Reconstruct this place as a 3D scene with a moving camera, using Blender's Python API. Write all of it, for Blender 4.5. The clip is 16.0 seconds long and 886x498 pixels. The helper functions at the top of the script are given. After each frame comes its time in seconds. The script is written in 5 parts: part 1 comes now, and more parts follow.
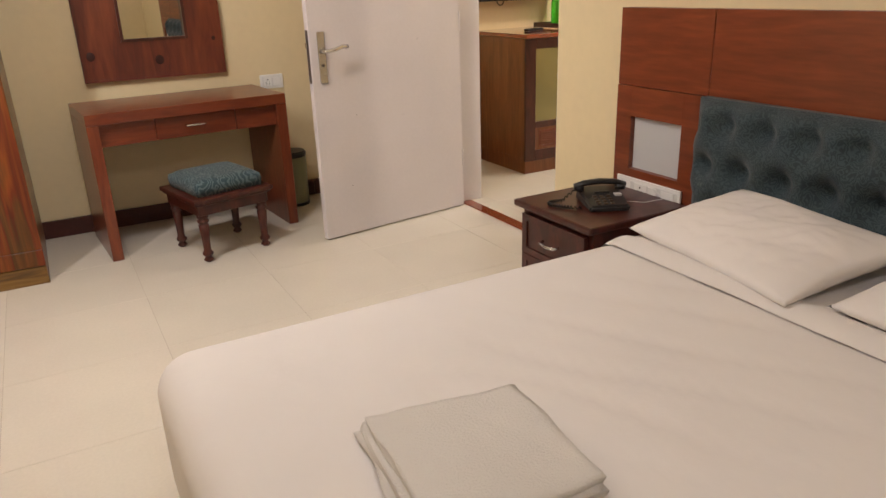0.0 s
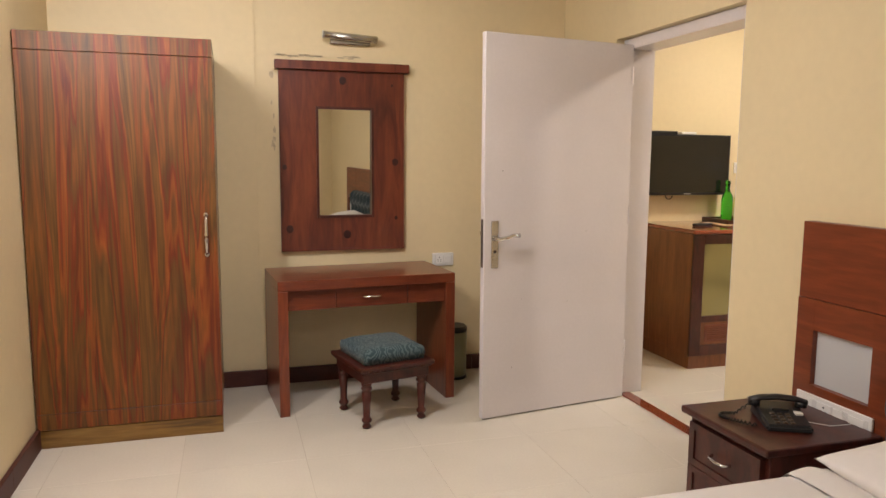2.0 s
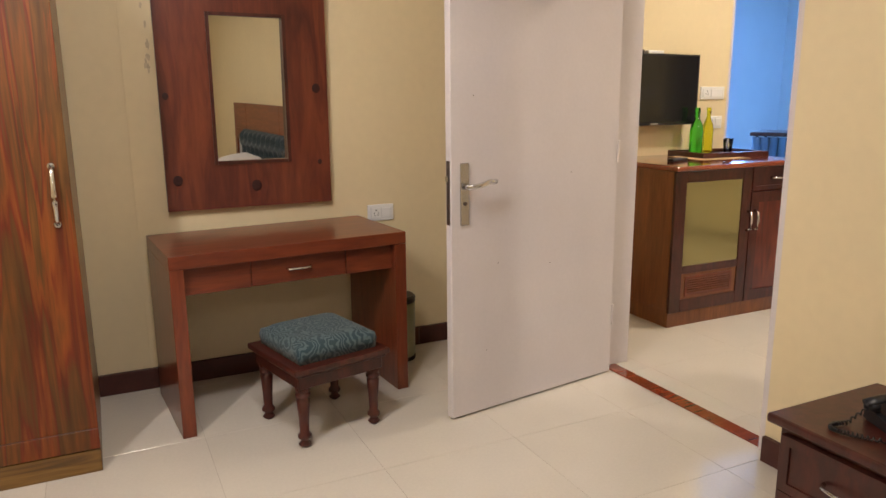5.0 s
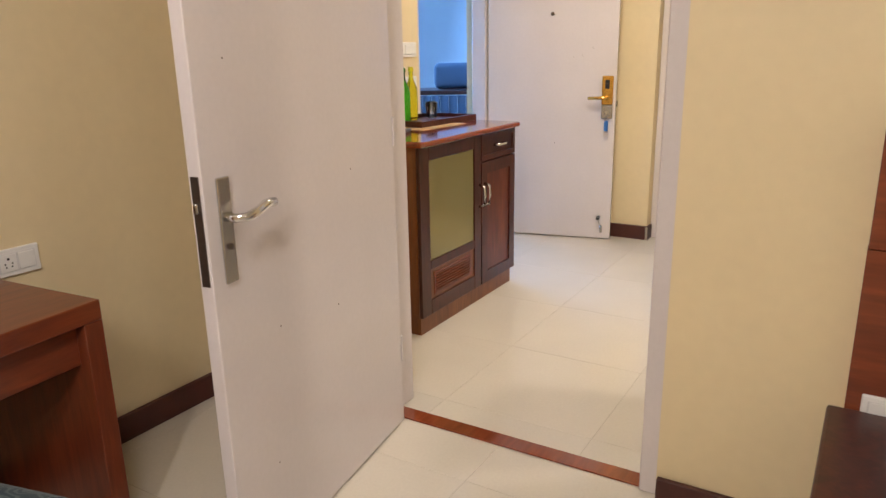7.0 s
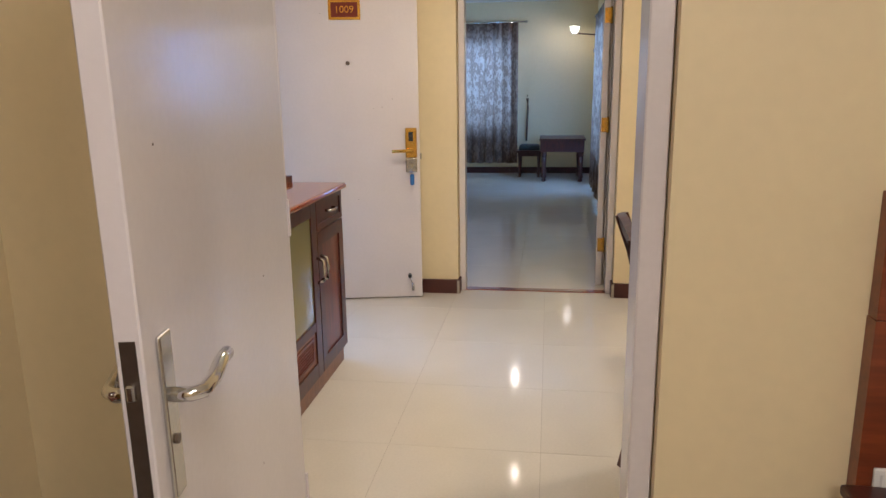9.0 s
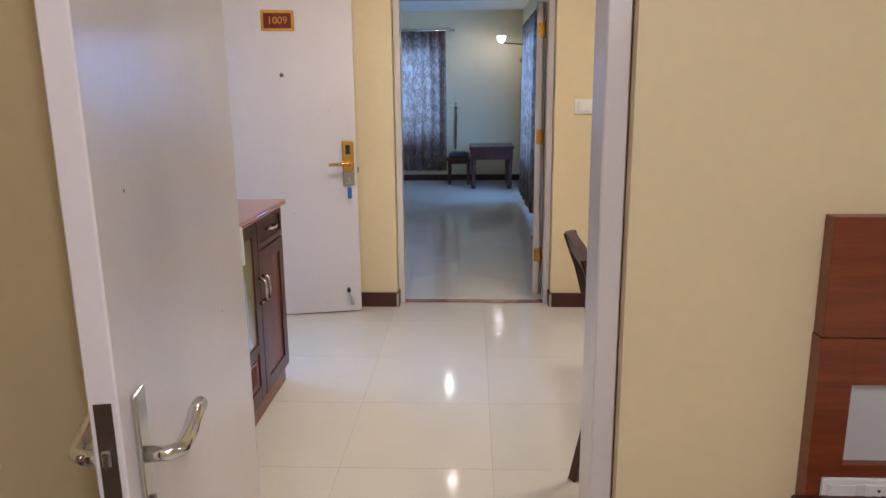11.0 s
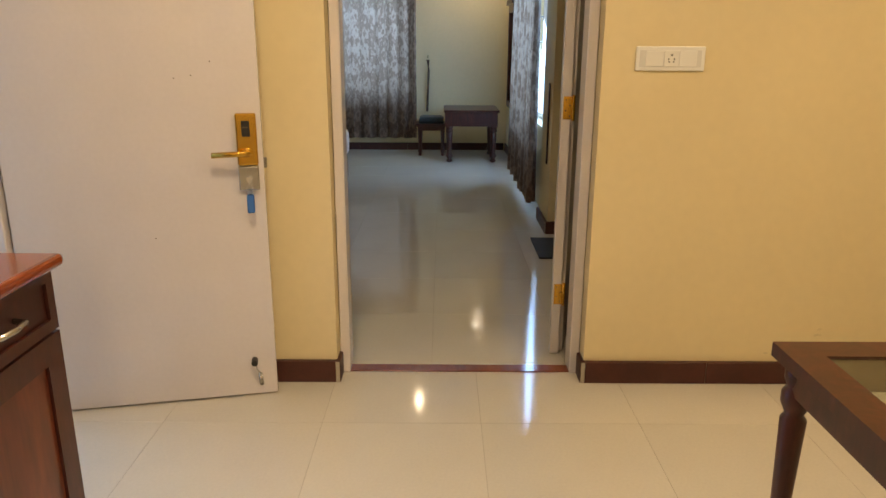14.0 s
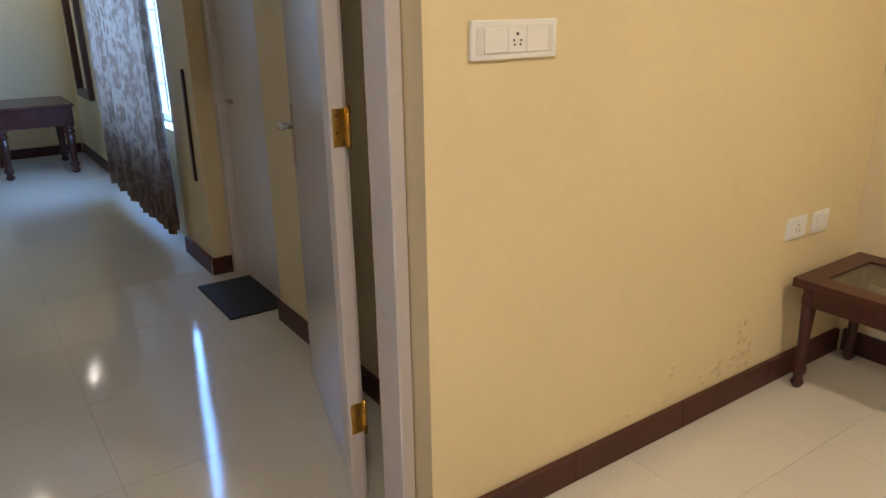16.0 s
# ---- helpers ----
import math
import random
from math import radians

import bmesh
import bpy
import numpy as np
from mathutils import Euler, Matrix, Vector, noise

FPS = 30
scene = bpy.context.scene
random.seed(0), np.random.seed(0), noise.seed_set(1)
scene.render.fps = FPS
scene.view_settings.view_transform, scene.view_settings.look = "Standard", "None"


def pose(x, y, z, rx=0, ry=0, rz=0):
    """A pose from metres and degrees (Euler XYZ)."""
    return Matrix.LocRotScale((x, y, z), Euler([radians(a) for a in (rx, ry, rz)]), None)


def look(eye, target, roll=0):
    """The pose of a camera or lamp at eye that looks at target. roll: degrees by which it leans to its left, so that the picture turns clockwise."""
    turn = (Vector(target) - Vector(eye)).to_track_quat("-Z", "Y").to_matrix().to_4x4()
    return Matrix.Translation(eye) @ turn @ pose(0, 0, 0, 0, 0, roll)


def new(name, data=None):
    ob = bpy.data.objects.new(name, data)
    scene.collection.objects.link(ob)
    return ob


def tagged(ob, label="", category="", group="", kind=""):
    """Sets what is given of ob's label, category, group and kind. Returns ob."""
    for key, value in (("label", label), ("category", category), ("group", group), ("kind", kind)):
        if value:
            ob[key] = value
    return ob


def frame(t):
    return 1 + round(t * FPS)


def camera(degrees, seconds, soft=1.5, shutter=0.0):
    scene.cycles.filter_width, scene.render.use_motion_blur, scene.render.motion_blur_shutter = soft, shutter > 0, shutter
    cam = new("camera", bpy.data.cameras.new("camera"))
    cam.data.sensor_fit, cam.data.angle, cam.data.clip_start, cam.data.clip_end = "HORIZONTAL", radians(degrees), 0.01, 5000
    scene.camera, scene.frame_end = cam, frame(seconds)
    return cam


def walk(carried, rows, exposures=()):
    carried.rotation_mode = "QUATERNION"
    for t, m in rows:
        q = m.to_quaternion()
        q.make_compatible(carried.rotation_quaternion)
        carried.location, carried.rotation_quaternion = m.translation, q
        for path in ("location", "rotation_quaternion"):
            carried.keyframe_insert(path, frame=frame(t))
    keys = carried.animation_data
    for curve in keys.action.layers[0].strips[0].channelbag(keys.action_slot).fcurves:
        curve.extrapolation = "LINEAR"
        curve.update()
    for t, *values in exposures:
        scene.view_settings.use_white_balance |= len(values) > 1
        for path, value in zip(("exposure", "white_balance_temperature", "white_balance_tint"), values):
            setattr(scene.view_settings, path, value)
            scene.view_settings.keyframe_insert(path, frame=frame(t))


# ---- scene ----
cam = camera(63.5, 16.0)
PATH = [
    (0, (0.852, 0.835, 1.304), (1.746, 2.483, 0.607), -2.0),
    (0.5, (0.815, 0.849, 1.346), (1.564, 2.633, 0.837), -1.2),
    (1, (0.786, 0.848, 1.389), (1.426, 2.707, 1.021), -0.3),
    (1.5, (0.775, 0.834, 1.415), (1.36, 2.725, 1.129), 0.2),
    (2, (0.773, 0.827, 1.416), (1.341, 2.728, 1.169), 0.4),
    (2.5, (0.782, 0.833, 1.411), (1.352, 2.735, 1.172), 0.4),
    (3, (0.81, 0.849, 1.399), (1.396, 2.744, 1.143), 0.3),
    (3.2, (0.822, 0.883, 1.39), (1.416, 2.773, 1.114), 0.3),
    (5.3, (0.78, 2.083, 1.354), (1.756, 3.771, 0.909), -0.5),
    (5.5, (0.757, 2.248, 1.358), (1.835, 3.87, 0.905), -0.6),
    (6, (0.787, 2.542, 1.368), (2.064, 4.002, 0.882), -1.0),
    (6.5, (0.919, 2.851, 1.367), (2.411, 4.075, 0.843), -0.8),
    (7, (0.991, 3.107, 1.372), (2.636, 4.109, 0.833), -1.0),
    (7.5, (1.03, 3.392, 1.395), (2.789, 4.173, 0.852), -1.2),
    (8, (1.132, 3.581, 1.385), (2.968, 4.168, 0.854), -0.7),
    (8.5, (1.215, 3.712, 1.404), (3.109, 4.124, 0.91), -0.9),
    (9, (1.219, 3.849, 1.434), (3.149, 4.137, 0.992), -0.8),
    (9.2, (1.215, 3.888, 1.447), (3.156, 4.135, 1.032), -0.6),
    (11.3, (1.253, 3.94, 1.487), (3.202, 4.013, 1.046), -0.4),
    (11.5, (1.328, 3.921, 1.452), (3.274, 4.0, 0.996), -0.3),
    (12, (1.671, 3.905, 1.455), (3.607, 3.984, 0.956), -0.4),
    (12.5, (2.038, 3.94, 1.41), (3.966, 4.016, 0.882), -0.3),
    (13, (2.436, 3.986, 1.424), (4.357, 4.056, 0.874), -0.1),
    (13.5, (2.845, 3.975, 1.417), (4.767, 4.031, 0.868), 0.3),
    (14, (3.214, 4.017, 1.42), (5.138, 4.013, 0.873), 0.3),
    (14.5, (3.627, 4.102, 1.455), (5.545, 3.97, 0.902), 0.2),
    (15, (4.018, 4.153, 1.422), (5.896, 3.764, 0.854), 0.1),
    (15.5, (4.369, 4.184, 1.446), (6.134, 3.462, 0.842), -0.5),
    (16, (4.704, 4.294, 1.454), (6.268, 3.226, 0.811), -0.9),
]
walk(cam, [(t, look(eye, target, roll)) for t, eye, target, roll in PATH],
     exposures=[(0, 0.22, 6100, 14), (3, 0.2, 6000, 14), (6.5, 0.12, 6100, 14), (7.5, 0.06, 6100, 14), (9, -0.2, 6000, 14), (11.3, -0.25, 5500, 15), (12, -0.27, 5500, 15),
                (12.6, -0.22, 5900, 12), (13.2, -0.2, 6900, 12), (14.3, -0.28, 8600, 11), (14.8, -0.24, 7500, 11), (15.4, -0.2, 6100, 12), (16, -0.1, 6300, 12)])

# ---- world and lights ----
world = bpy.data.worlds.new("sky")
scene.world = world
world.use_nodes = True
wn = world.node_tree
sky = wn.nodes.new("ShaderNodeTexSky")
sky.sky_type, sky.sun_disc = "NISHITA", False
sky.sun_elevation, sky.sun_rotation = radians(38), radians(200)
wn.nodes["Background"].inputs["Strength"].default_value = 0.12
wn.links.new(sky.outputs[0], wn.nodes["Background"].inputs["Color"])


def area_lamp(name, eye, target, size_x, size_y, watts, color, shape="RECTANGLE"):
    data = bpy.data.lights.new(name, "AREA")
    data.shape, data.size, data.size_y, data.energy, data.color = shape, size_x, size_y, watts, color
    ob = new(name, data)
    ob.matrix_world = look(eye, target)
    return ob


WARM, COOL, DAY = (1.0, 0.86, 0.67), (1.0, 0.91, 0.82), (0.20, 0.46, 1.0)
# bedroom: tube on the west wall, ceiling lamp before the bed
area_lamp("bedroom_tube_lamp", (-0.10, 3.1, 2.42), (1.8, 4.9, 1.3), 0.08, 1.2, 54, COOL)
area_lamp("bedroom_unseen_lamp", (0.95, 3.4, 2.72), (0.95, 3.4, 0), 0.25, 0.25, 22, COOL)
# second overhead lamp is an added fill: brightens the south end and the mirror
area_lamp("bedroom_unseen_lamp", (1.2, 0.1, 2.72), (1.2, 0.1, 0), 0.25, 0.25, 16, COOL)
# sitting room: one ceiling lamp over the table, one before the cabinet
area_lamp("sitting_table_lamp", (4.35, 2.40, 2.70), (4.35, 2.45, 0), 0.22, 0.22, 30, WARM)
area_lamp("sitting_ceiling_lamp", (4.6, 4.4, 2.72), (4.6, 4.4, 0), 0.3, 0.3, 30, WARM)
# second bedroom: two small downlights and the bulb over the dressing mirror
area_lamp("far_downlight", (11.10, 4.28, 2.74), (11.10, 4.28, 0), 0.04, 0.04, 4, WARM, "DISK")
area_lamp("far_downlight", (8.41, 4.16, 2.74), (8.41, 4.16, 0), 0.035, 0.035, 1.6, WARM, "DISK")
area_lamp("far_wall_lamp_bulb", (12.62, 3.50, 2.32), (12.9, 3.9, 1.2), 0.10, 0.10, 7, COOL, "DISK")
# daylight through the openings of the second bedroom and the corridor
area_lamp("window_daylight", (10.2, 2.95, 1.46), (10.2, 6.0, 0.4), 1.9, 1.35, 240, DAY)
area_lamp("far_window_daylight", (13.52, 5.05, 1.45), (9.0, 4.8, 0.6), 1.0, 1.3, 125, DAY)
area_lamp("corridor_daylight", (6.3, 8.8, 2.0), (5.4, 5.2, 0.9), 4.0, 1.6, 260, DAY)

# ---- materials ----
MATS = {}


def make_mat(name, color, rough=0.5, metal=0.0, grain=0.0, grain_scale=60.0, stain=0.0, stain_scale=2.5, bump=0.0, bump_scale=120.0,
             coat=0.0, vary=0.0, stretch=(1, 1, 1), color2=None, spec=0.5):
    """Painted, tiled or plain surface with variation at two scales."""
    m = bpy.data.materials.new(name)
    m.use_nodes = True
    nt = m.node_tree
    b = nt.nodes["Principled BSDF"]
    b.inputs["Roughness"].default_value, b.inputs["Metallic"].default_value = rough, metal
    b.inputs["Coat Weight"].default_value = coat
    b.inputs["Coat Roughness"].default_value = 0.12
    b.inputs["Specular IOR Level"].default_value = spec
    co = nt.nodes.new("ShaderNodeTexCoord")
    mp = nt.nodes.new("ShaderNodeMapping")
    mp.inputs["Scale"].default_value = stretch
    nt.links.new(co.outputs["Object"], mp.inputs[0])
    last = nt.nodes.new("ShaderNodeRGB").outputs[0]
    last.default_value = (*color, 1)

    def shift(last, scale, amount, detail, to=None):
        n = nt.nodes.new("ShaderNodeTexNoise")
        n.inputs["Scale"].default_value, n.inputs["Detail"].default_value = scale, detail
        nt.links.new(mp.outputs[0], n.inputs["Vector"])
        r = nt.nodes.new("ShaderNodeMapRange")
        r.inputs["From Min"].default_value, r.inputs["From Max"].default_value = 0.3, 0.7
        nt.links.new(n.outputs[0], r.inputs[0])
        mix = nt.nodes.new("ShaderNodeMix")
        mix.data_type = "RGBA"
        nt.links.new(r.outputs[0], mix.inputs[0])
        nt.links.new(last, mix.inputs[6])
        mix.inputs[7].default_value = (*(to or [c * (1 - amount) for c in color]), 1)
        return mix.outputs[2]
    if color2:
        last = shift(last, stain_scale, 0, 6, color2)
    elif stain:
        last = shift(last, stain_scale, stain, 5)
    if grain:
        n = nt.nodes.new("ShaderNodeTexNoise")
        n.inputs["Scale"].default_value, n.inputs["Detail"].default_value = grain_scale, 6
        nt.links.new(mp.outputs[0], n.inputs["Vector"])
        r = nt.nodes.new("ShaderNodeMapRange")
        r.inputs["From Min"].default_value, r.inputs["From Max"].default_value = 0.25, 0.75
        r.inputs["To Min"].default_value, r.inputs["To Max"].default_value = 1 - grain, 1 + grain
        nt.links.new(n.outputs[0], r.inputs[0])
        hs = nt.nodes.new("ShaderNodeHueSaturation")
        nt.links.new(last, hs.inputs["Color"])
        nt.links.new(r.outputs[0], hs.inputs["Value"])
        last = hs.outputs[0]
    if vary:
        oi = nt.nodes.new("ShaderNodeObjectInfo")
        r = nt.nodes.new("ShaderNodeMapRange")
        r.inputs["To Min"].default_value, r.inputs["To Max"].default_value = 1 - vary, 1 + vary
        nt.links.new(oi.outputs["Random"], r.inputs[0])
        hs = nt.nodes.new("ShaderNodeHueSaturation")
        nt.links.new(last, hs.inputs["Color"])
        nt.links.new(r.outputs[0], hs.inputs["Value"])
        last = hs.outputs[0]
    nt.links.new(last, b.inputs["Base Color"])
    if bump:
        n = nt.nodes.new("ShaderNodeTexNoise")
        n.inputs["Scale"].default_value, n.inputs["Detail"].default_value = bump_scale, 4
        nt.links.new(mp.outputs[0], n.inputs["Vector"])
        bp = nt.nodes.new("ShaderNodeBump")
        bp.inputs["Strength"].default_value, bp.inputs["Distance"].default_value = bump, 0.004
        nt.links.new(n.outputs[0], bp.inputs["Height"])
        nt.links.new(bp.outputs[0], b.inputs["Normal"])
    MATS[name] = m
    return m


def ramp_mat(name, stops, axis_scale, noise_scale, rough=0.35, coat=0.2, distort=1.5, fibre=(0.86, 1.12), bump=0.05):
    """Wood: stretched noise through a colour ramp, finer fibre laid over it."""
    m = bpy.data.materials.new(name)
    m.use_nodes = True
    nt = m.node_tree
    b = nt.nodes["Principled BSDF"]
    b.inputs["Roughness"].default_value, b.inputs["Coat Weight"].default_value = rough, coat
    b.inputs["Coat Roughness"].default_value = 0.1
    co = nt.nodes.new("ShaderNodeTexCoord")
    mp = nt.nodes.new("ShaderNodeMapping")
    mp.inputs["Scale"].default_value = axis_scale
    nt.links.new(co.outputs["Object"], mp.inputs[0])
    n = nt.nodes.new("ShaderNodeTexNoise")
    n.inputs["Scale"].default_value, n.inputs["Detail"].default_value, n.inputs["Distortion"].default_value = noise_scale, 5, distort
    nt.links.new(mp.outputs[0], n.inputs["Vector"])
    cr = nt.nodes.new("ShaderNodeValToRGB")
    e = cr.color_ramp.elements
    while len(e) < len(stops):
        e.new(0.5)
    for el, (p, c) in zip(e, stops):
        el.position, el.color = p, (*c, 1)
    nt.links.new(n.outputs[0], cr.inputs[0])
    f = nt.nodes.new("ShaderNodeTexNoise")
    f.inputs["Scale"].default_value, f.inputs["Detail"].default_value = noise_scale * 6, 4
    nt.links.new(mp.outputs[0], f.inputs["Vector"])
    r = nt.nodes.new("ShaderNodeMapRange")
    r.inputs["From Min"].default_value, r.inputs["From Max"].default_value = 0.3, 0.7
    r.inputs["To Min"].default_value, r.inputs["To Max"].default_value = fibre
    nt.links.new(f.outputs[0], r.inputs[0])
    hs = nt.nodes.new("ShaderNodeHueSaturation")
    nt.links.new(cr.outputs[0], hs.inputs["Color"])
    nt.links.new(r.outputs[0], hs.inputs["Value"])
    last = hs.outputs[0]
    nt.links.new(last, b.inputs["Base Color"])
    bp = nt.nodes.new("ShaderNodeBump")
    bp.inputs["Strength"].default_value, bp.inputs["Distance"].default_value = bump, 0.002
    nt.links.new(f.outputs[0], bp.inputs["Height"])
    nt.links.new(bp.outputs[0], b.inputs["Normal"])
    MATS[name] = m
    return m


def glass_mat(name, color, rough=0.02):
    m = bpy.data.materials.new(name)
    m.use_nodes = True
    b = m.node_tree.nodes["Principled BSDF"]
    b.inputs["Base Color"].default_value = (*color, 1)
    b.inputs["Transmission Weight"].default_value, b.inputs["Roughness"].default_value, b.inputs["IOR"].default_value = 1.0, rough, 1.45
    MATS[name] = m
    return m


def pattern_mat(name, dark, light, scale, stretch=(1, 1, 1), rough=0.85, threshold=0.5, width=0.06, kind="swirl", sheer=0.0):
    """Woven cloth with a curling or damask figure."""
    m = bpy.data.materials.new(name)
    m.use_nodes = True
    nt = m.node_tree
    b = nt.nodes["Principled BSDF"]
    b.inputs["Roughness"].default_value = rough
    b.inputs["Sheen Weight"].default_value = 0.15
    co = nt.nodes.new("ShaderNodeTexCoord")
    mp = nt.nodes.new("ShaderNodeMapping")
    mp.inputs["Scale"].default_value = stretch
    nt.links.new(co.outputs["Object"], mp.inputs[0])
    if kind == "swirl":
        w = nt.nodes.new("ShaderNodeTexWave")
        w.inputs["Scale"].default_value, w.inputs["Distortion"].default_value = scale, 24
        w.inputs["Detail"].default_value, w.inputs["Detail Scale"].default_value = 1.5, 1.2
        nt.links.new(mp.outputs[0], w.inputs["Vector"])
        out = w.outputs["Fac"]
    else:
        v = nt.nodes.new("ShaderNodeTexVoronoi")
        v.feature = "SMOOTH_F1"
        v.inputs["Scale"].default_value, v.inputs["Randomness"].default_value = scale, 0.35
        nt.links.new(mp.outputs[0], v.inputs["Vector"])
        n = nt.nodes.new("ShaderNodeTexNoise")
        n.inputs["Scale"].default_value = scale * 3
        nt.links.new(mp.outputs[0], n.inputs["Vector"])
        a = nt.nodes.new("ShaderNodeMath")
        a.operation = "ADD"
        nt.links.new(v.outputs["Distance"], a.inputs[0])
        nt.links.new(n.outputs[0], a.inputs[1])
        s = nt.nodes.new("ShaderNodeMath")
        s.operation = "PINGPONG"
        s.inputs[1].default_value = 0.25
        nt.links.new(a.outputs[0], s.inputs[0])
        s2 = nt.nodes.new("ShaderNodeMath")
        s2.operation = "MULTIPLY"
        s2.inputs[1].default_value = 4
        nt.links.new(s.outputs[0], s2.inputs[0])
        out = s2.outputs[0]
    cr = nt.nodes.new("ShaderNodeValToRGB")
    cr.color_ramp.elements[0].position, cr.color_ramp.elements[0].color = threshold - width, (*dark, 1)
    cr.color_ramp.elements[1].position, cr.color_ramp.elements[1].color = threshold + width, (*light, 1)
    nt.links.new(out, cr.inputs[0])
    nt.links.new(cr.outputs[0], b.inputs["Base Color"])
    n2 = nt.nodes.new("ShaderNodeTexNoise")
    n2.inputs["Scale"].default_value = 350
    nt.links.new(co.outputs["Object"], n2.inputs["Vector"])
    bp = nt.nodes.new("ShaderNodeBump")
    bp.inputs["Strength"].default_value, bp.inputs["Distance"].default_value = 0.3, 0.002
    nt.links.new(n2.outputs[0], bp.inputs["Height"])
    nt.links.new(bp.outputs[0], b.inputs["Normal"])
    if sheer:
        t = nt.nodes.new("ShaderNodeBsdfTranslucent")
        nt.links.new(cr.outputs[0], t.inputs["Color"])
        mx = nt.nodes.new("ShaderNodeMixShader")
        mx.inputs[0].default_value = sheer
        nt.links.new(b.outputs[0], mx.inputs[1])
        nt.links.new(t.outputs[0], mx.inputs[2])
        nt.links.new(mx.outputs[0], nt.nodes["Material Output"].inputs[0])
    MATS[name] = m
    return m


PAINT = make_mat("cream_paint", (0.78, 0.65, 0.40), 0.55, stain=0.06, stain_scale=1.2, grain=0.02, grain_scale=25, bump=0.05, bump_scale=60)
WHITE_CEIL = make_mat("ceiling_paint", (0.8, 0.78, 0.72), 0.7, stain=0.04, bump=0.08)
TILE = make_mat("cream_vitrified_tile", (0.66, 0.61, 0.52), 0.09, stain=0.05, stain_scale=3, grain=0.03, grain_scale=90, vary=0.025)
GROUT = make_mat("tile_grout", (0.42, 0.37, 0.29), 0.8, grain=0.1)
DOORP = make_mat("white_gloss_paint", (0.70, 0.65, 0.645), 0.2, stain=0.05, stain_scale=3, grain=0.02, bump=0.05, bump_scale=40)
SKIRT = make_mat("maroon_skirting_tile", (0.080, 0.020, 0.014), 0.5, stain=0.3, stain_scale=9, grain=0.1)
RED = ramp_mat("red_veneer", [(0.25, (0.105, 0.020, 0.007)), (0.5, (0.15, 0.030, 0.010)), (0.75, (0.20, 0.044, 0.014))], (1, 9, 9), 2.2, 0.3, 0.25)
REDZ = ramp_mat("red_veneer_upright", [(0.25, (0.105, 0.020, 0.007)), (0.5, (0.15, 0.030, 0.010)), (0.75, (0.20, 0.044, 0.014))], (9, 9, 1), 2.2, 0.3, 0.25)
REDY = ramp_mat("red_veneer_headboard", [(0.25, (0.14, 0.030, 0.010)), (0.5, (0.185, 0.040, 0.013)), (0.75, (0.23, 0.054, 0.017))], (9, 1, 9), 1.6, 0.35, 0.2)
BOARD = ramp_mat("dark_red_pine", [(0.25, (0.05, 0.009, 0.006)), (0.5, (0.13, 0.026, 0.012)), (0.78, (0.22, 0.055, 0.02))], (5, 5, 0.8), 2.0, 0.35, 0.2)
DARK = ramp_mat("dark_mahogany", [(0.25, (0.030, 0.006, 0.004)), (0.5, (0.055, 0.011, 0.007)), (0.75, (0.088, 0.018, 0.010))], (6, 6, 1.5), 2.5, 0.36, 0.12)
CABSIDE = ramp_mat("brown_veneer", [(0.25, (0.13, 0.038, 0.010)), (0.5, (0.19, 0.060, 0.017)), (0.75, (0.25, 0.088, 0.026))], (8, 8, 0.8), 2.0, 0.35, 0.2)
CABTOP = ramp_mat("glossy_red_top", [(0.25, (0.16, 0.032, 0.011)), (0.5, (0.22, 0.046, 0.016)), (0.75, (0.27, 0.062, 0.022))], (1, 8, 8), 1.5, 0.1, 0.6)
STRIPE = ramp_mat("striped_laminate", [(0.26, (0.022, 0.007, 0.002)), (0.34, (0.105, 0.043, 0.008)), (0.40, (0.17, 0.055, 0.008)), (0.45, (0.105, 0.043, 0.008)), (0.49, (0.14, 0.018, 0.003)),
                                       (0.53, (0.22, 0.058, 0.007)), (0.58, (0.10, 0.041, 0.008)), (0.65, (0.15, 0.063, 0.010)), (0.73, (0.035, 0.010, 0.003))], (5.5, 5.5, 0.28), 1.6, 0.46, 0.0, 1.4, fibre=(0.62, 1.28))
PLINTH = ramp_mat("olive_laminate", [(0.3, (0.10, 0.05, 0.012)), (0.5, (0.20, 0.10, 0.02)), (0.7, (0.26, 0.15, 0.035))], (1, 14, 14), 2.0, 0.35, 0.2)
KNOT = make_mat("wood_knot", (0.03, 0.006, 0.005), 0.4, grain=0.2)
CHROME = make_mat("brushed_steel", (0.55, 0.54, 0.52), 0.25, 1.0, grain=0.05, grain_scale=200)
CHROME2 = make_mat("polished_chrome", (0.75, 0.75, 0.75), 0.1, 1.0)
BRASS = make_mat("brass", (0.72, 0.42, 0.09), 0.25, 1.0, grain=0.1, grain_scale=80)
DARKST = make_mat("dark_steel", (0.13, 0.10, 0.08), 0.4, 0.8, grain=0.1)
PLASTIC = make_mat("white_plastic", (0.80, 0.79, 0.76), 0.35, grain=0.01)
PLASTICG = make_mat("grey_white_plastic", (0.68, 0.67, 0.65), 0.35)
BLACK = make_mat("black_plastic", (0.012, 0.012, 0.013), 0.35, grain=0.1)
SCREEN = make_mat("tv_screen", (0.008, 0.008, 0.009), 0.12)
SHEET = make_mat("white_cotton", (0.74, 0.70, 0.67), 0.9, stain=0.03, stain_scale=4, bump=0.25, bump_scale=25, spec=0.2)
TOWEL = make_mat("grey_white_towel", (0.66, 0.63, 0.59), 0.95, stain=0.05, bump=0.6, bump_scale=220, spec=0.1)
TEAL = pattern_mat("teal_swirl_cloth", (0.022, 0.050, 0.062), (0.085, 0.125, 0.135), 13, threshold=0.62, width=0.22)
